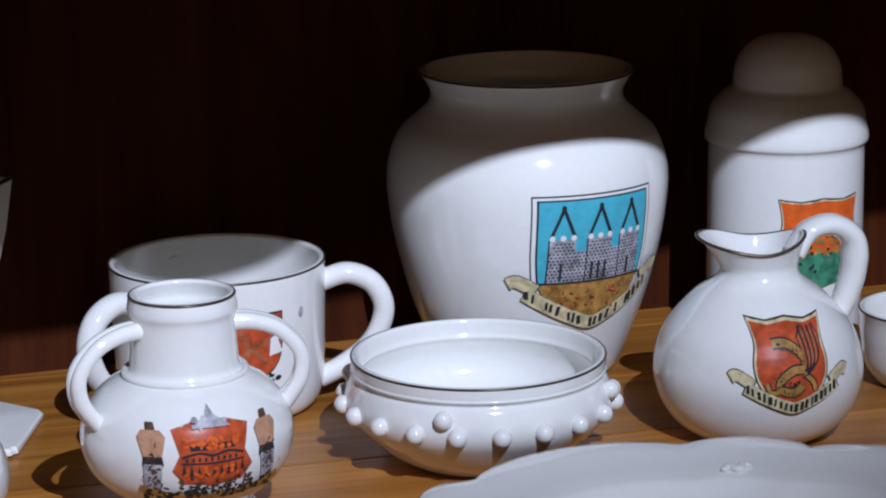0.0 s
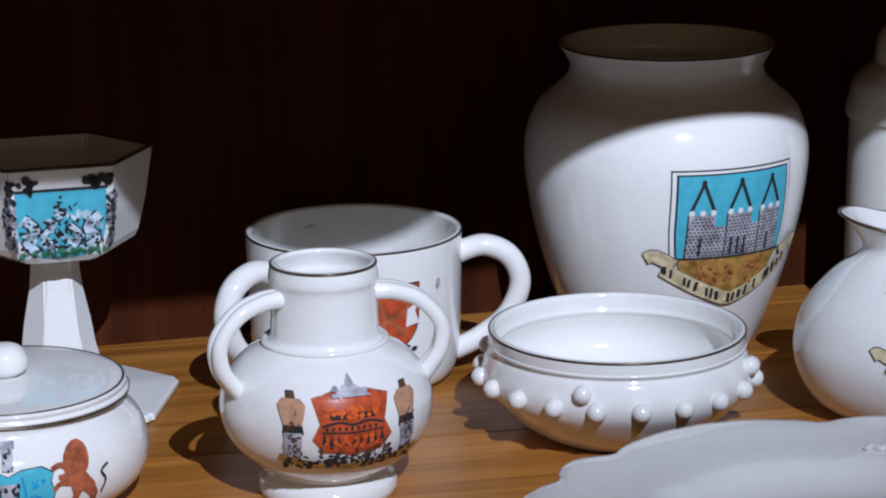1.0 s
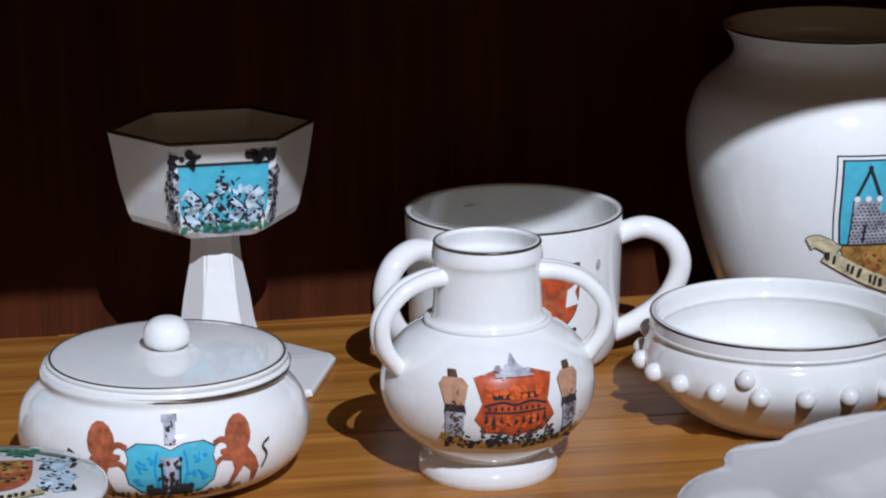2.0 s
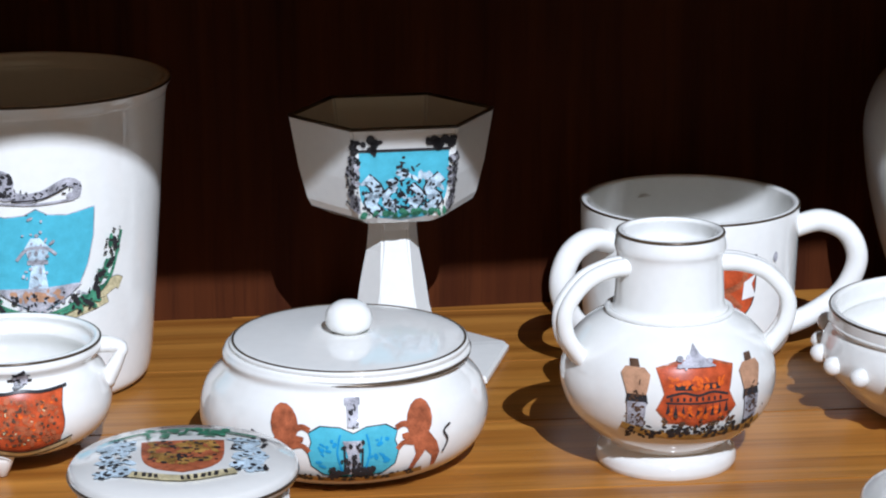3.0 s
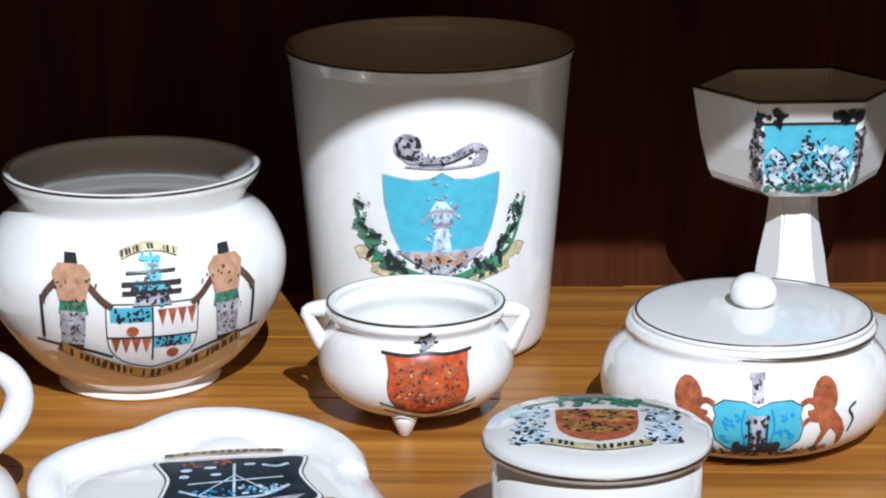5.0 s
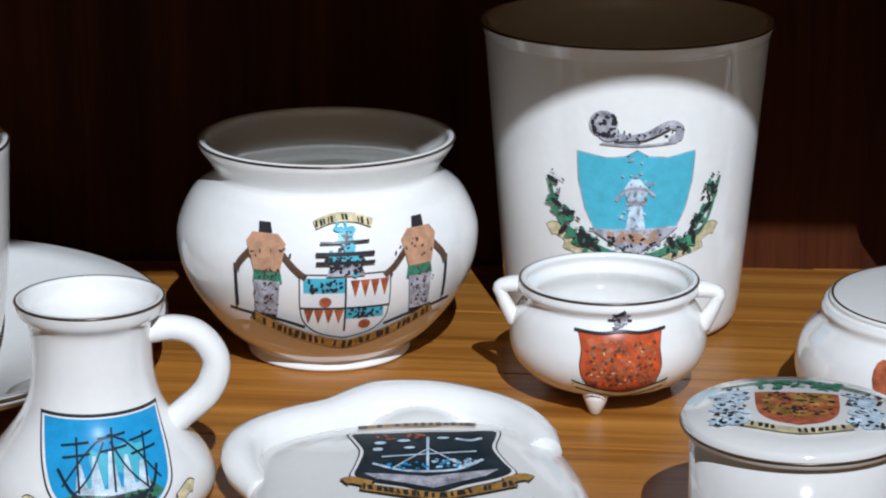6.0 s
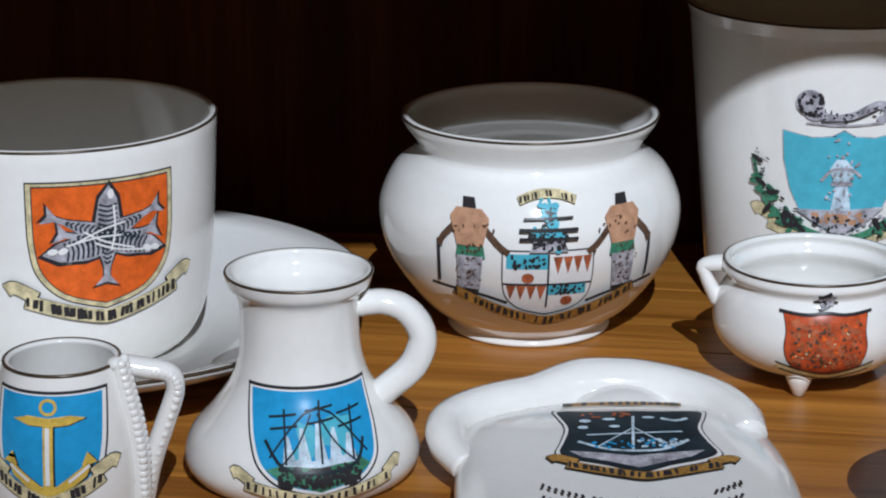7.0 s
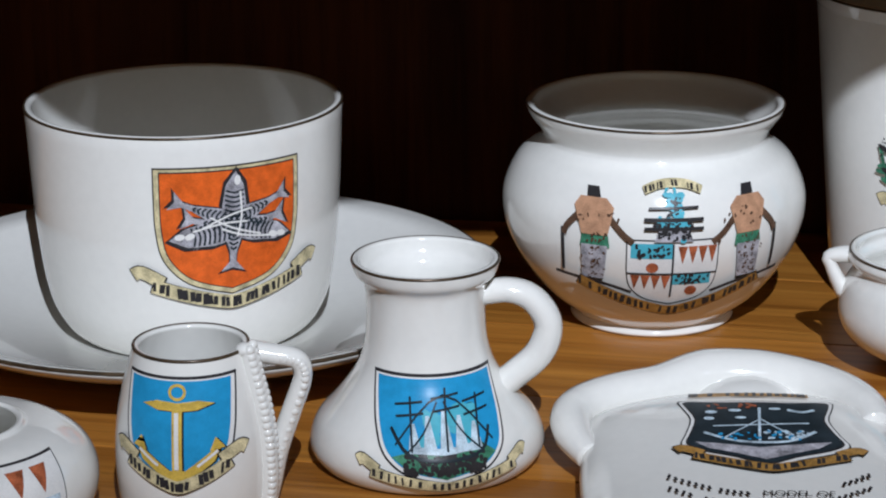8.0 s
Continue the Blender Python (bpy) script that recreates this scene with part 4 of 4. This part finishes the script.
def straight_cup():
    t = thing("cup", -292.8, 5, "straight-sided white china cup with an orange fish crest, on a saucer", "cup", z=3.2)
    outer = [(23.0, 0), (25.0, 0.8), (27.8, 4.0), (30.4, 11), (32.2, 26), (33.4, 49.4)]
    part("body", revolve(vessel_line(outer)), CHINA, t)
    gilt_rim(t, 33.4, 49.7)
    put = round_surface(spline(outer), 34)
    field = shield(31, 27, 0, 43.5)
    inner = shield(28.5, 25, 0, 42.7)
    shape = [(-1, 0.05), (-0.72, 0.75), (-0.3, 1), (0.2, 0.8), (0.62, 0.28), (0.8, 0.25), (1.0, 0.95), (0.93, 0.0), (1.0, -0.95), (0.8, -0.25), (0.62, -0.28), (0.2, -0.8), (-0.3, -1), (-0.72, -0.75)]
    poses = ((0.4, 32.0, 10.6, 2.5, -92), (-0.6, 32.4, 12.6, 2.2, 158), (1.0, 32.6, 12.2, 2.2, 21), (-0.4, 30.4, 12.4, 2.7, 9), (1.4, 30.6, 11.8, 2.4, 167))
    fish = [move(shape, x, y, ln, w, q) for x, y, ln, w, q in poses]
    scales, glints = [], []
    for x, y, ln, w, q in poses:
        for i in np.arange(-0.6, 0.62, 1.0 / ln):
            wide = w * 0.8 * (1 - (i + 0.3) ** 2)
            scales.append(move(stroke([(i * ln - 0.25, -wide), (i * ln + 0.3, 0), (i * ln - 0.25, wide)], 0.42), x, y, turn=q))
        glints.append(move(oval(-0.82 * ln, 0.2 * w, 1.1, 0.7, 8), x, y, turn=q))
        glints.append(move(stroke([(-0.6 * ln, 0.45 * w), (-0.1 * ln, 0.6 * w), (0.3 * ln, 0.3 * w)], 0.4), x, y, turn=q))
    band, ends, mid = ribbon(38, 5.0, 3.0, 0, 14.8)
    crest(t, put, [
        ("crest", INK, [grown(field, 0.3)]),
        ("margin", CREAM, [field]),
        ("margin_line", INK, [grown(inner, 0.25)]),
        ("field", ORANGE, [inner]),
        ("fish_edge", INK, [grown(f, 0.8) for f in fish]),
        ("fish", GREY, fish),
        ("fish_detail", NAVY, scales),
        ("fish_light", WHITE, glints),
        ("scroll_edge", INK, [grown(band, 0.25)] + [grown(e, 0.25) for e in ends]),
        ("scroll", CREAM, [band] + ends),
        ("motto", INK, motto(mid, 3.1, RNG, 17)),
    ], "painted orange shield with crossed fish")
    return t


def ship_jug():
    t = thing("ship_jug", -227.9, -51.6, "white china jug with a spreading base and ship crest", "jug")
    outer = [(18.5, 0), (20.6, 0.8), (22.2, 4), (20.9, 8.4), (17.2, 12.8), (13.3, 18.2), (11.5, 23.6), (11.1, 30.2), (11.6, 35.0), (13.2, 37.0), (13.8, 39.0)]
    part("body", revolve(vessel_line(outer, 1.5)), CHINA, t)
    gilt_rim(t, 13.8, 39.3)
    a = radians(10)
    pts = [(10.5, 32.6), (15.5, 33.2), (20.0, 31.4), (22.8, 26.6), (21.2, 21.0), (16.4, 16.4), (13.0, 13.8)]
    part("handle", tube([(r * math.cos(a), r * math.sin(a), z) for r, z in pts], [2.3, 2.4, 2.6, 2.8, 2.7, 2.7], 1.25), CHINA, t)
    base = round_surface(spline(outer), 22)

    def put(u, v, off):
        k = float(np.interp(v, [4, 20], [1.0, 0.95]))
        return base(u * k, v, off)
    field = shield(26, 17.2, 0, 20.6)
    masts = [stroke([(x, 9.0), (x + 0.6, 18.8 - abs(x) * 0.25)], 0.4) for x in (-6, 0.5, 6.5)] + [stroke([(q * 0.6, 16.5), (q * 3.4, 12), (q * 7.0, 8.8)], 0.3) for q in (-1, 1)] + [stroke([(-9.5, 12.5), (-6.5, 8.6), (0, 7.6), (6.8, 8.6), (9.0, 12.0)], 0.6)] + [stroke([(x - 2.4, y), (x + 2.8, y + 0.6)], 0.34) for x, y in ((-6, 16), (-6, 14.2), (0.8, 17), (0.8, 15), (6.6, 16.2), (6.6, 14.2))] + [stroke([(-9, 10), (0.6, 17.5), (9.5, 10)], 0.3)]
    sails = [move([(-0.5, 0), (0.5, 0), (0.12, 1), (-0.12, 1)], x, 8.8, 2.6, h) for x, h in ((-5.4, 4.4), (-2.6, 5.6), (0.4, 6.2), (3.2, 5.4), (6.0, 4.2))]
    band, ends, mid = ribbon(33, 3.0, 2.0, 0, 2.9)
    crest(t, put, [
        ("crest", INK, [grown(field, 0.3)]),
        ("margin", WHITE, [grown(field, -0.2)]),
        ("field", BLUE, [shield(24.2, 15.9, 0, 20.1)]),
        ("field_light", SKY, scribble(RNG, 0, 12.5, 13, 5, 22, 1.5)),
        ("sea", GREEN, [move([(-0.46, 0.6), (-0.2, 0.85), (0.05, 0.75), (0.3, 0.95), (0.46, 0.6), (0.3, 0.25), (0, 0), (-0.3, 0.25)], 0, 4.2, 21.5, 6.4)]),
        ("sea_detail", INK, scribble(RNG, 0, 7.0, 15, 3.4, 110, 0.55)),
        ("sail", PALE, sails + [stroke([(-6.5, 9.6), (0, 9.0), (7, 9.8)], 1.0)]),
        ("rigging", NAVY, masts),
        ("scroll_edge", INK, [grown(band, 0.2)] + [grown(e, 0.2) for e in ends]),
        ("scroll", CREAM, [band] + ends),
        ("motto", INK, motto(mid, 2.0, RNG, 13)),
    ], "painted blue shield with a sailing ship")
    return t


def anchor_jug():
    t = thing("anchor_jug", -262.8, -85, "small white china jug with a cord handle and anchor crest", "jug")
    outer = [(12.2, 0), (13.2, 0.8), (14.1, 8), (14.0, 15.6), (13.0, 22), (11.4, 28.0), (10.3, 31.6)]
    part("body", revolve(vessel_line(outer, 1.2)), CHINA, t)
    gilt_rim(t, 10.3, 31.9, 0.34)
    a = radians(13)
    pts = [(10.4, 30.4), (14.5, 29.6), (18.6, 28.6), (19.6, 25.4), (17.6, 19.4), (15.2, 12.5), (13.8, 6.0), (13.2, 2.4)]
    handle = part("handle", tube([(r * math.cos(a), r * math.sin(a), z) for r, z in pts], [1.9, 1.9, 1.8, 1.7, 1.8, 1.9, 1.8, 1.5], 1.25), CHINA, t, "angular cord handle")
    for i, p in enumerate(spline(pts, 4)):
        part("cord_bead", ball((p[0] + 0.7) * math.cos(a), (p[0] + 0.7) * math.sin(a) - 1.5, p[1], 0.95, u=8, v=6), CHINA, handle)
    b = radians(-9)
    strap = [(float(np.interp(z, [0, 8, 15.6, 22, 28, 33], [13.4, 14.6, 14.5, 13.5, 12.0, 10.9])), z) for z in np.linspace(1.5, 32.4, 26)]
    cord = part("cord", tube([(r * math.cos(b), r * math.sin(b), z) for r, z in strap[::5]], [1.7, 1.7, 1.6, 1.6, 1.5], 1.0), CHINA, t, "raised twisted cord down the side")
    for k, (r, z) in enumerate(strap):
        for q in (-0.055, 0.055):
            part("cord_bead", ball((r + 0.8) * math.cos(b + q), (r + 0.8) * math.sin(b + q), z + 6 * q, 0.95, u=8, v=6), CHINA, cord)
    part("lip", ball(10.6 * math.cos(b), 10.6 * math.sin(b), 31.9, 1.8, 0.7, u=14, v=8), CHINA, t, "small knob where the cord meets the rim")
    put = round_surface(spline(outer), 6)
    field = shield(21, 18.5, 0, 29.2)
    band, ends, mid = ribbon(22, 5.2, 2.4, 0, 10.4)
    anchor = [stroke([(0, 25), (0, 12.5)], 1.7), [(-6.4, 24.7), (-3.6, 25.5), (0, 25.2), (3.6, 25.6), (6.4, 25.0), (3.4, 24.0), (0, 23.7), (-3.4, 23.9)], [(-7.6, 17.4), (-6.2, 17.0), (0, 12.4), (6.2, 17.0), (7.6, 17.4), (6.4, 14.9), (0, 10.2), (-6.4, 14.9)], [(-3.0, 13.4), (3.0, 13.4), (0, 10.4)], [(-8.4, 17.2), (-6.6, 19.2), (-5.6, 16.8)], [(8.4, 17.2), (6.6, 19.2), (5.6, 16.8)]]
    crest(t, put, [
        ("crest", INK, [grown(field, 0.3)]),
        ("margin", WHITE, [grown(field, -0.15)]),
        ("field", BLUE, [shield(19, 17, 0, 28.8)]),
        ("anchor_shadow", NAVY, [move(q, 0.35, -0.15) for q in anchor]),
        ("anchor", GOLD, anchor + [stroke([(1.3 * math.cos(b), 27 + 1.2 * math.sin(b)) for b in np.linspace(0, 6.28, 9)], 0.5)]),
        ("shank_light", WHITE, [stroke([(-0.1, 23.6), (-0.1, 13.6)], 0.75)] + [stroke([(q * 7.0, 16.8), (q * 3.4, 14.2)], 0.5) for q in (-1, 1)]),
        ("scroll_edge", INK, [grown(band, 0.25)] + [grown(e, 0.25) for e in ends]),
        ("scroll", CREAM, [band] + ends),
        ("motto", INK, motto(mid, 2.4, RNG, 14)),
    ], "painted blue shield with a golden anchor")
    return t


def corner_pot():
    t = thing("small_pot", -301, -100, "small round white china pot with a painted crest", "pot")
    outer = [(15, 0), (17, 0.6), (22.4, 4), (24, 9.6), (22.2, 14.8), (17.0, 18.4), (11.5, 19.4)]
    part("body", revolve(vessel_line(outer, 1.5)), CHINA, t)
    low = round_surface(spline(outer), 44)

    def put(u, v, off):
        return low(u, v * 0.78, off)
    crest(t, put, [
        ("crest", INK, [grown(shield(22, 18, 0, 22.5), 0.3)]),
        ("margin", WHITE, [shield(22, 18, 0, 22.5)]),
        ("bar", PALE, [box2(-9.5, 12.5, 9.5, 15.5)]),
        ("charge", BRICK, [move([(0, 0), (1, 0), (0.5, -1)], -9 + k * 4.6, 21.6, 3.4, 5.0) for k in range(4)] + [oval(0, 8.4, 3, 2)]),
        ("charge_detail", INK, scribble(RNG, 0, 13, 17, 2.4, 26, 0.5) + scribble(RNG, 0, 8.5, 6, 3, 14, 0.5)),
    ], "painted crest with red points and a pale bar")
    return t


def edge_pot():
    t = thing("small_cup", 190, 44, "small plain white china cup beside the round jug", "cup")
    outer = [(11, 0), (13, 0.6), (16, 5), (17, 11), (17.2, 16), (17.6, 18.4)]
    part("body", revolve(vessel_line(outer, 1.4)), CHINA, t)
    gilt_rim(t, 17.6, 18.6, 0.3)
    return t


def scalloped_dish():
    t = thing("scalloped_dish", 92, -68, "large white china dish with a lobed rim", "dish")
    notches = [145, 127, 80, 54, 7, -19, -66, -92, -139, -160, -215]

    def lobe(a):
        d = math.degrees(a) % 360
        for hi, lo in zip(notches, notches[1:]):
            for s in (0, 360, -360):
                if lo + s <= d < hi + s:
                    f = (d - lo - s) / (hi - lo)
                    return 0.945 + 0.085 * math.sin(math.pi * f) ** 0.6 * (1.0 if hi - lo > 30 else 0.8)
        return 1.0
    rows = [(0.0, 1.5, 0), (0.50, 1.5, 0), (0.56, 0.0, 0), (0.62, 0.4, 0), (0.74, 5.2, 0.4), (0.90, 9.0, 0.9), (0.985, 10.8, 1), (1.0, 11.4, 1), (0.99, 11.9, 1), (0.96, 11.9, 1), (0.90, 11.2, 0.95), (0.78, 9.8, 0.8), (0.70, 9.0, 0.6), (0.675, 8.4, 0.5), (0.64, 6.4, 0.4), (0.58, 3.9, 0.2), (0.52, 2.9, 0), (0.0, 2.7, 0)]
    bm = bmesh.new()
    rings, n = [], 160
    for k, z, w in rows:
        if k == 0:
            rings.append([bm.verts.new((0, 0, z * MM))])
            continue
        ring = []
        for i in range(n):
            a = 2 * math.pi * i / n
            g = k * (1 + (lobe(a) - 1) * w)
            ring.append(bm.verts.new((66 * g * math.cos(a) * MM, 54 * g * math.sin(a) * MM, (z + w * 9 * (lobe(a) - 0.98)) * MM)))
        rings.append(ring)
    for a, b in zip(rings, rings[1:]):
        for i in range(n):
            j = (i + 1) % n
            if len(a) == 1:
                bm.faces.new((a[0], b[i], b[j]))
            elif len(b) == 1:
                bm.faces.new((a[i], a[j], b[0]))
            else:
                bm.faces.new((a[i], a[j], b[j], b[i]))
    part("body", bm, CHINA, t)
    squig = [(15, 37.0, 9.9), (17, 38.4, 10.1), (18.4, 36.6, 9.9), (20, 38.2, 10.2), (21.6, 37.2, 10.0)]
    part("moulded_scroll", tube(squig, [0.5, 0.8, 0.9, 0.8, 0.5], 1.2), CHINA, t, "small raised scroll on the rim")
    return t


def bottle_model():
    t = thing("bottle_model", -164, -67, "flat white china bottle model with rope-like handle, black crest", "model", turn=10)
    outline = [(-30, 26.5), (-20.5, 33), (-9, 36), (3, 36.5), (15, 35), (24, 30.5), (28.5, 19), (30.5, 0), (29, -20), (17, -30), (0, -33), (-17, -31), (-30, -22), (-31.5, -4), (-31.5, 12)]
    edge = spline(outline, 8, True)
    bm = bmesh.new()
    rings = []
    n = len(edge)
    cx, cy = 0.0, 0.0

    def crown(k, y):
        return 2.6 + (5.6 + 0.08 * y) * max(0.0, 1 - k ** 4) ** 0.5 + 0.05 * (y + 33)
    for k, z in [(0.96, 0.0), (1.0, 1.4)] + [(k, None) for k in (1.0, 0.985, 0.95, 0.88, 0.78, 0.64, 0.48, 0.3, 0.14)]:
        rings.append([bm.verts.new((p[0] * k * MM, p[1] * k * MM, (crown(k, p[1] * k) if z is None else z) * MM)) for p in edge])
    for a, b in zip(rings, rings[1:]):
        for i in range(n):
            bm.faces.new((a[i], a[(i + 1) % n], b[(i + 1) % n], b[i]))
    bm.faces.new(rings[0])
    tip = bm.verts.new((0, 0, crown(0, 0) * MM))
    for i in range(n):
        bm.faces.new((rings[-1][i], rings[-1][(i + 1) % n], tip))
    part("body", bm, CHINA, t)
    rope = [(-29.5, 12, 5.6), (-32.6, 20, 7.0), (-32.4, 28, 8.2), (-26, 33.8, 9.2), (-16, 36.8, 10.0), (-7, 40.0, 11.2), (3, 40.2, 11.2), (12, 37.6, 10.8), (18.4, 32.6, 10.2), (22.2, 26, 9.4), (23.2, 20, 8.4)]
    part("handle", tube(rope, [2.6, 3.7, 4.3, 4.3, 4.6, 5.5, 5.4, 4.8, 4.6, 4.4, 3.6], 1.0), CHINA, t, "thick rope-like handle")
    part("neck", ball(0.6, 34.5, 7.0, 10.5, 0.6, 28, 16), CHINA, t, "short bottle neck under the handle")
    reach = sorted((math.atan2(p[1], p[0]), math.hypot(p[0], p[1])) for p in edge)
    ang, far = [q[0] for q in reach], [q[1] for q in reach]

    def put(u, v, off):
        r = float(np.interp(math.atan2(v, u), ang, far, period=2 * math.pi))
        return (u, v, crown(min(math.hypot(u, v) / r, 1), v) + off)

    def small(u, v, off):
        return put(1.4 + (u - 1.0) * 0.88, v * 0.94 if v > -6 else v, off)
    field = [tuple(q) for q in spline([(-13.8, 24.6), (-7, 24.2), (1, 24.4), (8, 24.2), (15.0, 24.8), (15.2, 21.5), (14.0, 16.5), (15.6, 11), (17, 7.2), (13.6, 4.4), (7, 2.0), (1, -0.6), (-5, 2.0), (-11.4, 4.2), (-14.4, 7.0), (-13.4, 11), (-12.2, 16.5), (-13.6, 21.5)], 3, True)]
    band, ends, mid = ribbon(37, 5.6, 2.7, 2.0, -3.4)
    crest(t, small, [
        ("crest", INK, [grown(field, 1.7)]),
        ("margin", WHITE, [grown(field, 1.3)]),
        ("margin_line", INK, [grown(field, 0.5)]),
        ("field", NAVY, [field]),
        ("water", GREY, [[(-13, 7.2), (-8, 6.6), (0, 5.2), (8, 6.4), (15, 7.6), (12, 4.9), (7, 3.0), (1, 0.6), (-5, 3.0), (-10.5, 4.8)]]),
        ("ship", PALE, [stroke([(-11, 10.8), (-4, 7.4), (6, 7.4), (12, 11.4)], 0.8), stroke([(0.2, 7.6), (1.2, 21.5)], 0.6), stroke([(-7, 8.6), (1, 16.4)], 0.35), stroke([(8, 8.4), (1, 16.4)], 0.35), stroke([(-9, 13.4), (11, 14.8)], 0.45)] + scribble(RNG, 6, 10, 9, 3, 26, 0.5) + [stroke([(7, 20.6), (10, 19.6), (12.6, 20.8)], 0.9), oval(-9, 19.4, 1.3, 0.7), oval(-4, 20.2, 1.4, 0.6), oval(-9.6, 16.6, 1.1, 0.7), oval(-3, 17.0, 1.2, 0.5), oval(4.4, 21, 1.3, 0.5)]),
        ("ship_detail", BLUE, scribble(RNG, 0.6, 9.6, 18, 3.4, 22, 0.5)),
        ("glint", BRICK, scribble(RNG, -5, 22, 11, 2.4, 12, 0.6)),
        ("top_band", TAN, [stroke([(-13, 27.6), (0.6, 28.2), (12, 27.8)], 2.4)]),
        ("top_text", INK, motto([(-13, 27.6), (0.6, 28.2), (12, 27.8)], 3.0, RNG, 15)),
        ("scroll_edge", INK, [grown(band, 0.3)] + [grown(e, 0.3) for e in ends]),
        ("scroll", TAN, [band] + ends),
        ("motto", INK, motto(mid, 2.8, RNG, 15)),
        ("unreadable_text", INK, bars_of_text()),
    ], "painted black shield with a ship")
    lettered(t, put, "MODEL OF", 6.0, -12.9, 1.9)
    return t


def bars_of_text():
    """Rows of small bars where the wording cannot be read."""
    out = []
    for row, spans in ((-12.6, ((-19, -11), (-9, -2.5), (15.5, 21))), (-16.6, ((-19, -14), (-12, -3), (-1, 8), (10, 21)))):
        for x0, x1 in spans:
            for x in np.arange(x0, x1, 1.3):
                y = row + 0.0165 * x * x
                out.append(move(box2(-0.32, -0.62, 0.32, 0.62), x, y, turn=-25 + 50 * RNG.random()))
    return out


def lettered(parent, put, text, x, y, size):
    """Words set in the built-in font as a thin mesh on the surface."""
    cu = bpy.data.curves.new("words", "FONT")
    cu.body, cu.size, cu.align_x = text, size * 1.35, "CENTER"
    tmp = new("words", cu)
    me = bpy.data.meshes.new_from_object(tmp.evaluated_get(bpy.context.evaluated_depsgraph_get()))
    bpy.data.objects.remove(tmp)
    for v in me.vertices:
        v.co = Vector(put(x + v.co.x, y + v.co.y, 0.9)) * MM
    me.materials.append(INK)
    ob = new("lettering", me)
    ob.parent = parent
    return ob


for build in (tall_vase, two_handled_vase, mug, beaded_bowl, round_jug, tall_pillar, goblet, tumbler, cauldron, lidded_pot, round_box, flared_jar, saucer, straight_cup, ship_jug, anchor_jug, corner_pot, edge_pot, scalloped_dish, bottle_model):
    build()

# ---- table top: long oak boards ----
table = tagged(board("table", -0.90, 0.55, -0.36, 0.155, -0.022, -0.0075, OAK), "warm oak table top of long straight-grained boards", "table", kind="structure")
WIDE = 0.043
plank_mesh = None
for i in range(12):
    y = -0.36 + i * WIDE
    if plank_mesh is None:
        first = board("plank", -0.90, 0.55, -WIDE / 2 + 0.0001, WIDE / 2 - 0.0001, -0.007, 0.0, OAK, 0.0003, table)
        plank_mesh = first.data
        ob = first
    else:
        ob = new("plank", plank_mesh)
        ob.parent = table
    ob.location = (0.0, y + WIDE / 2, 0.0)
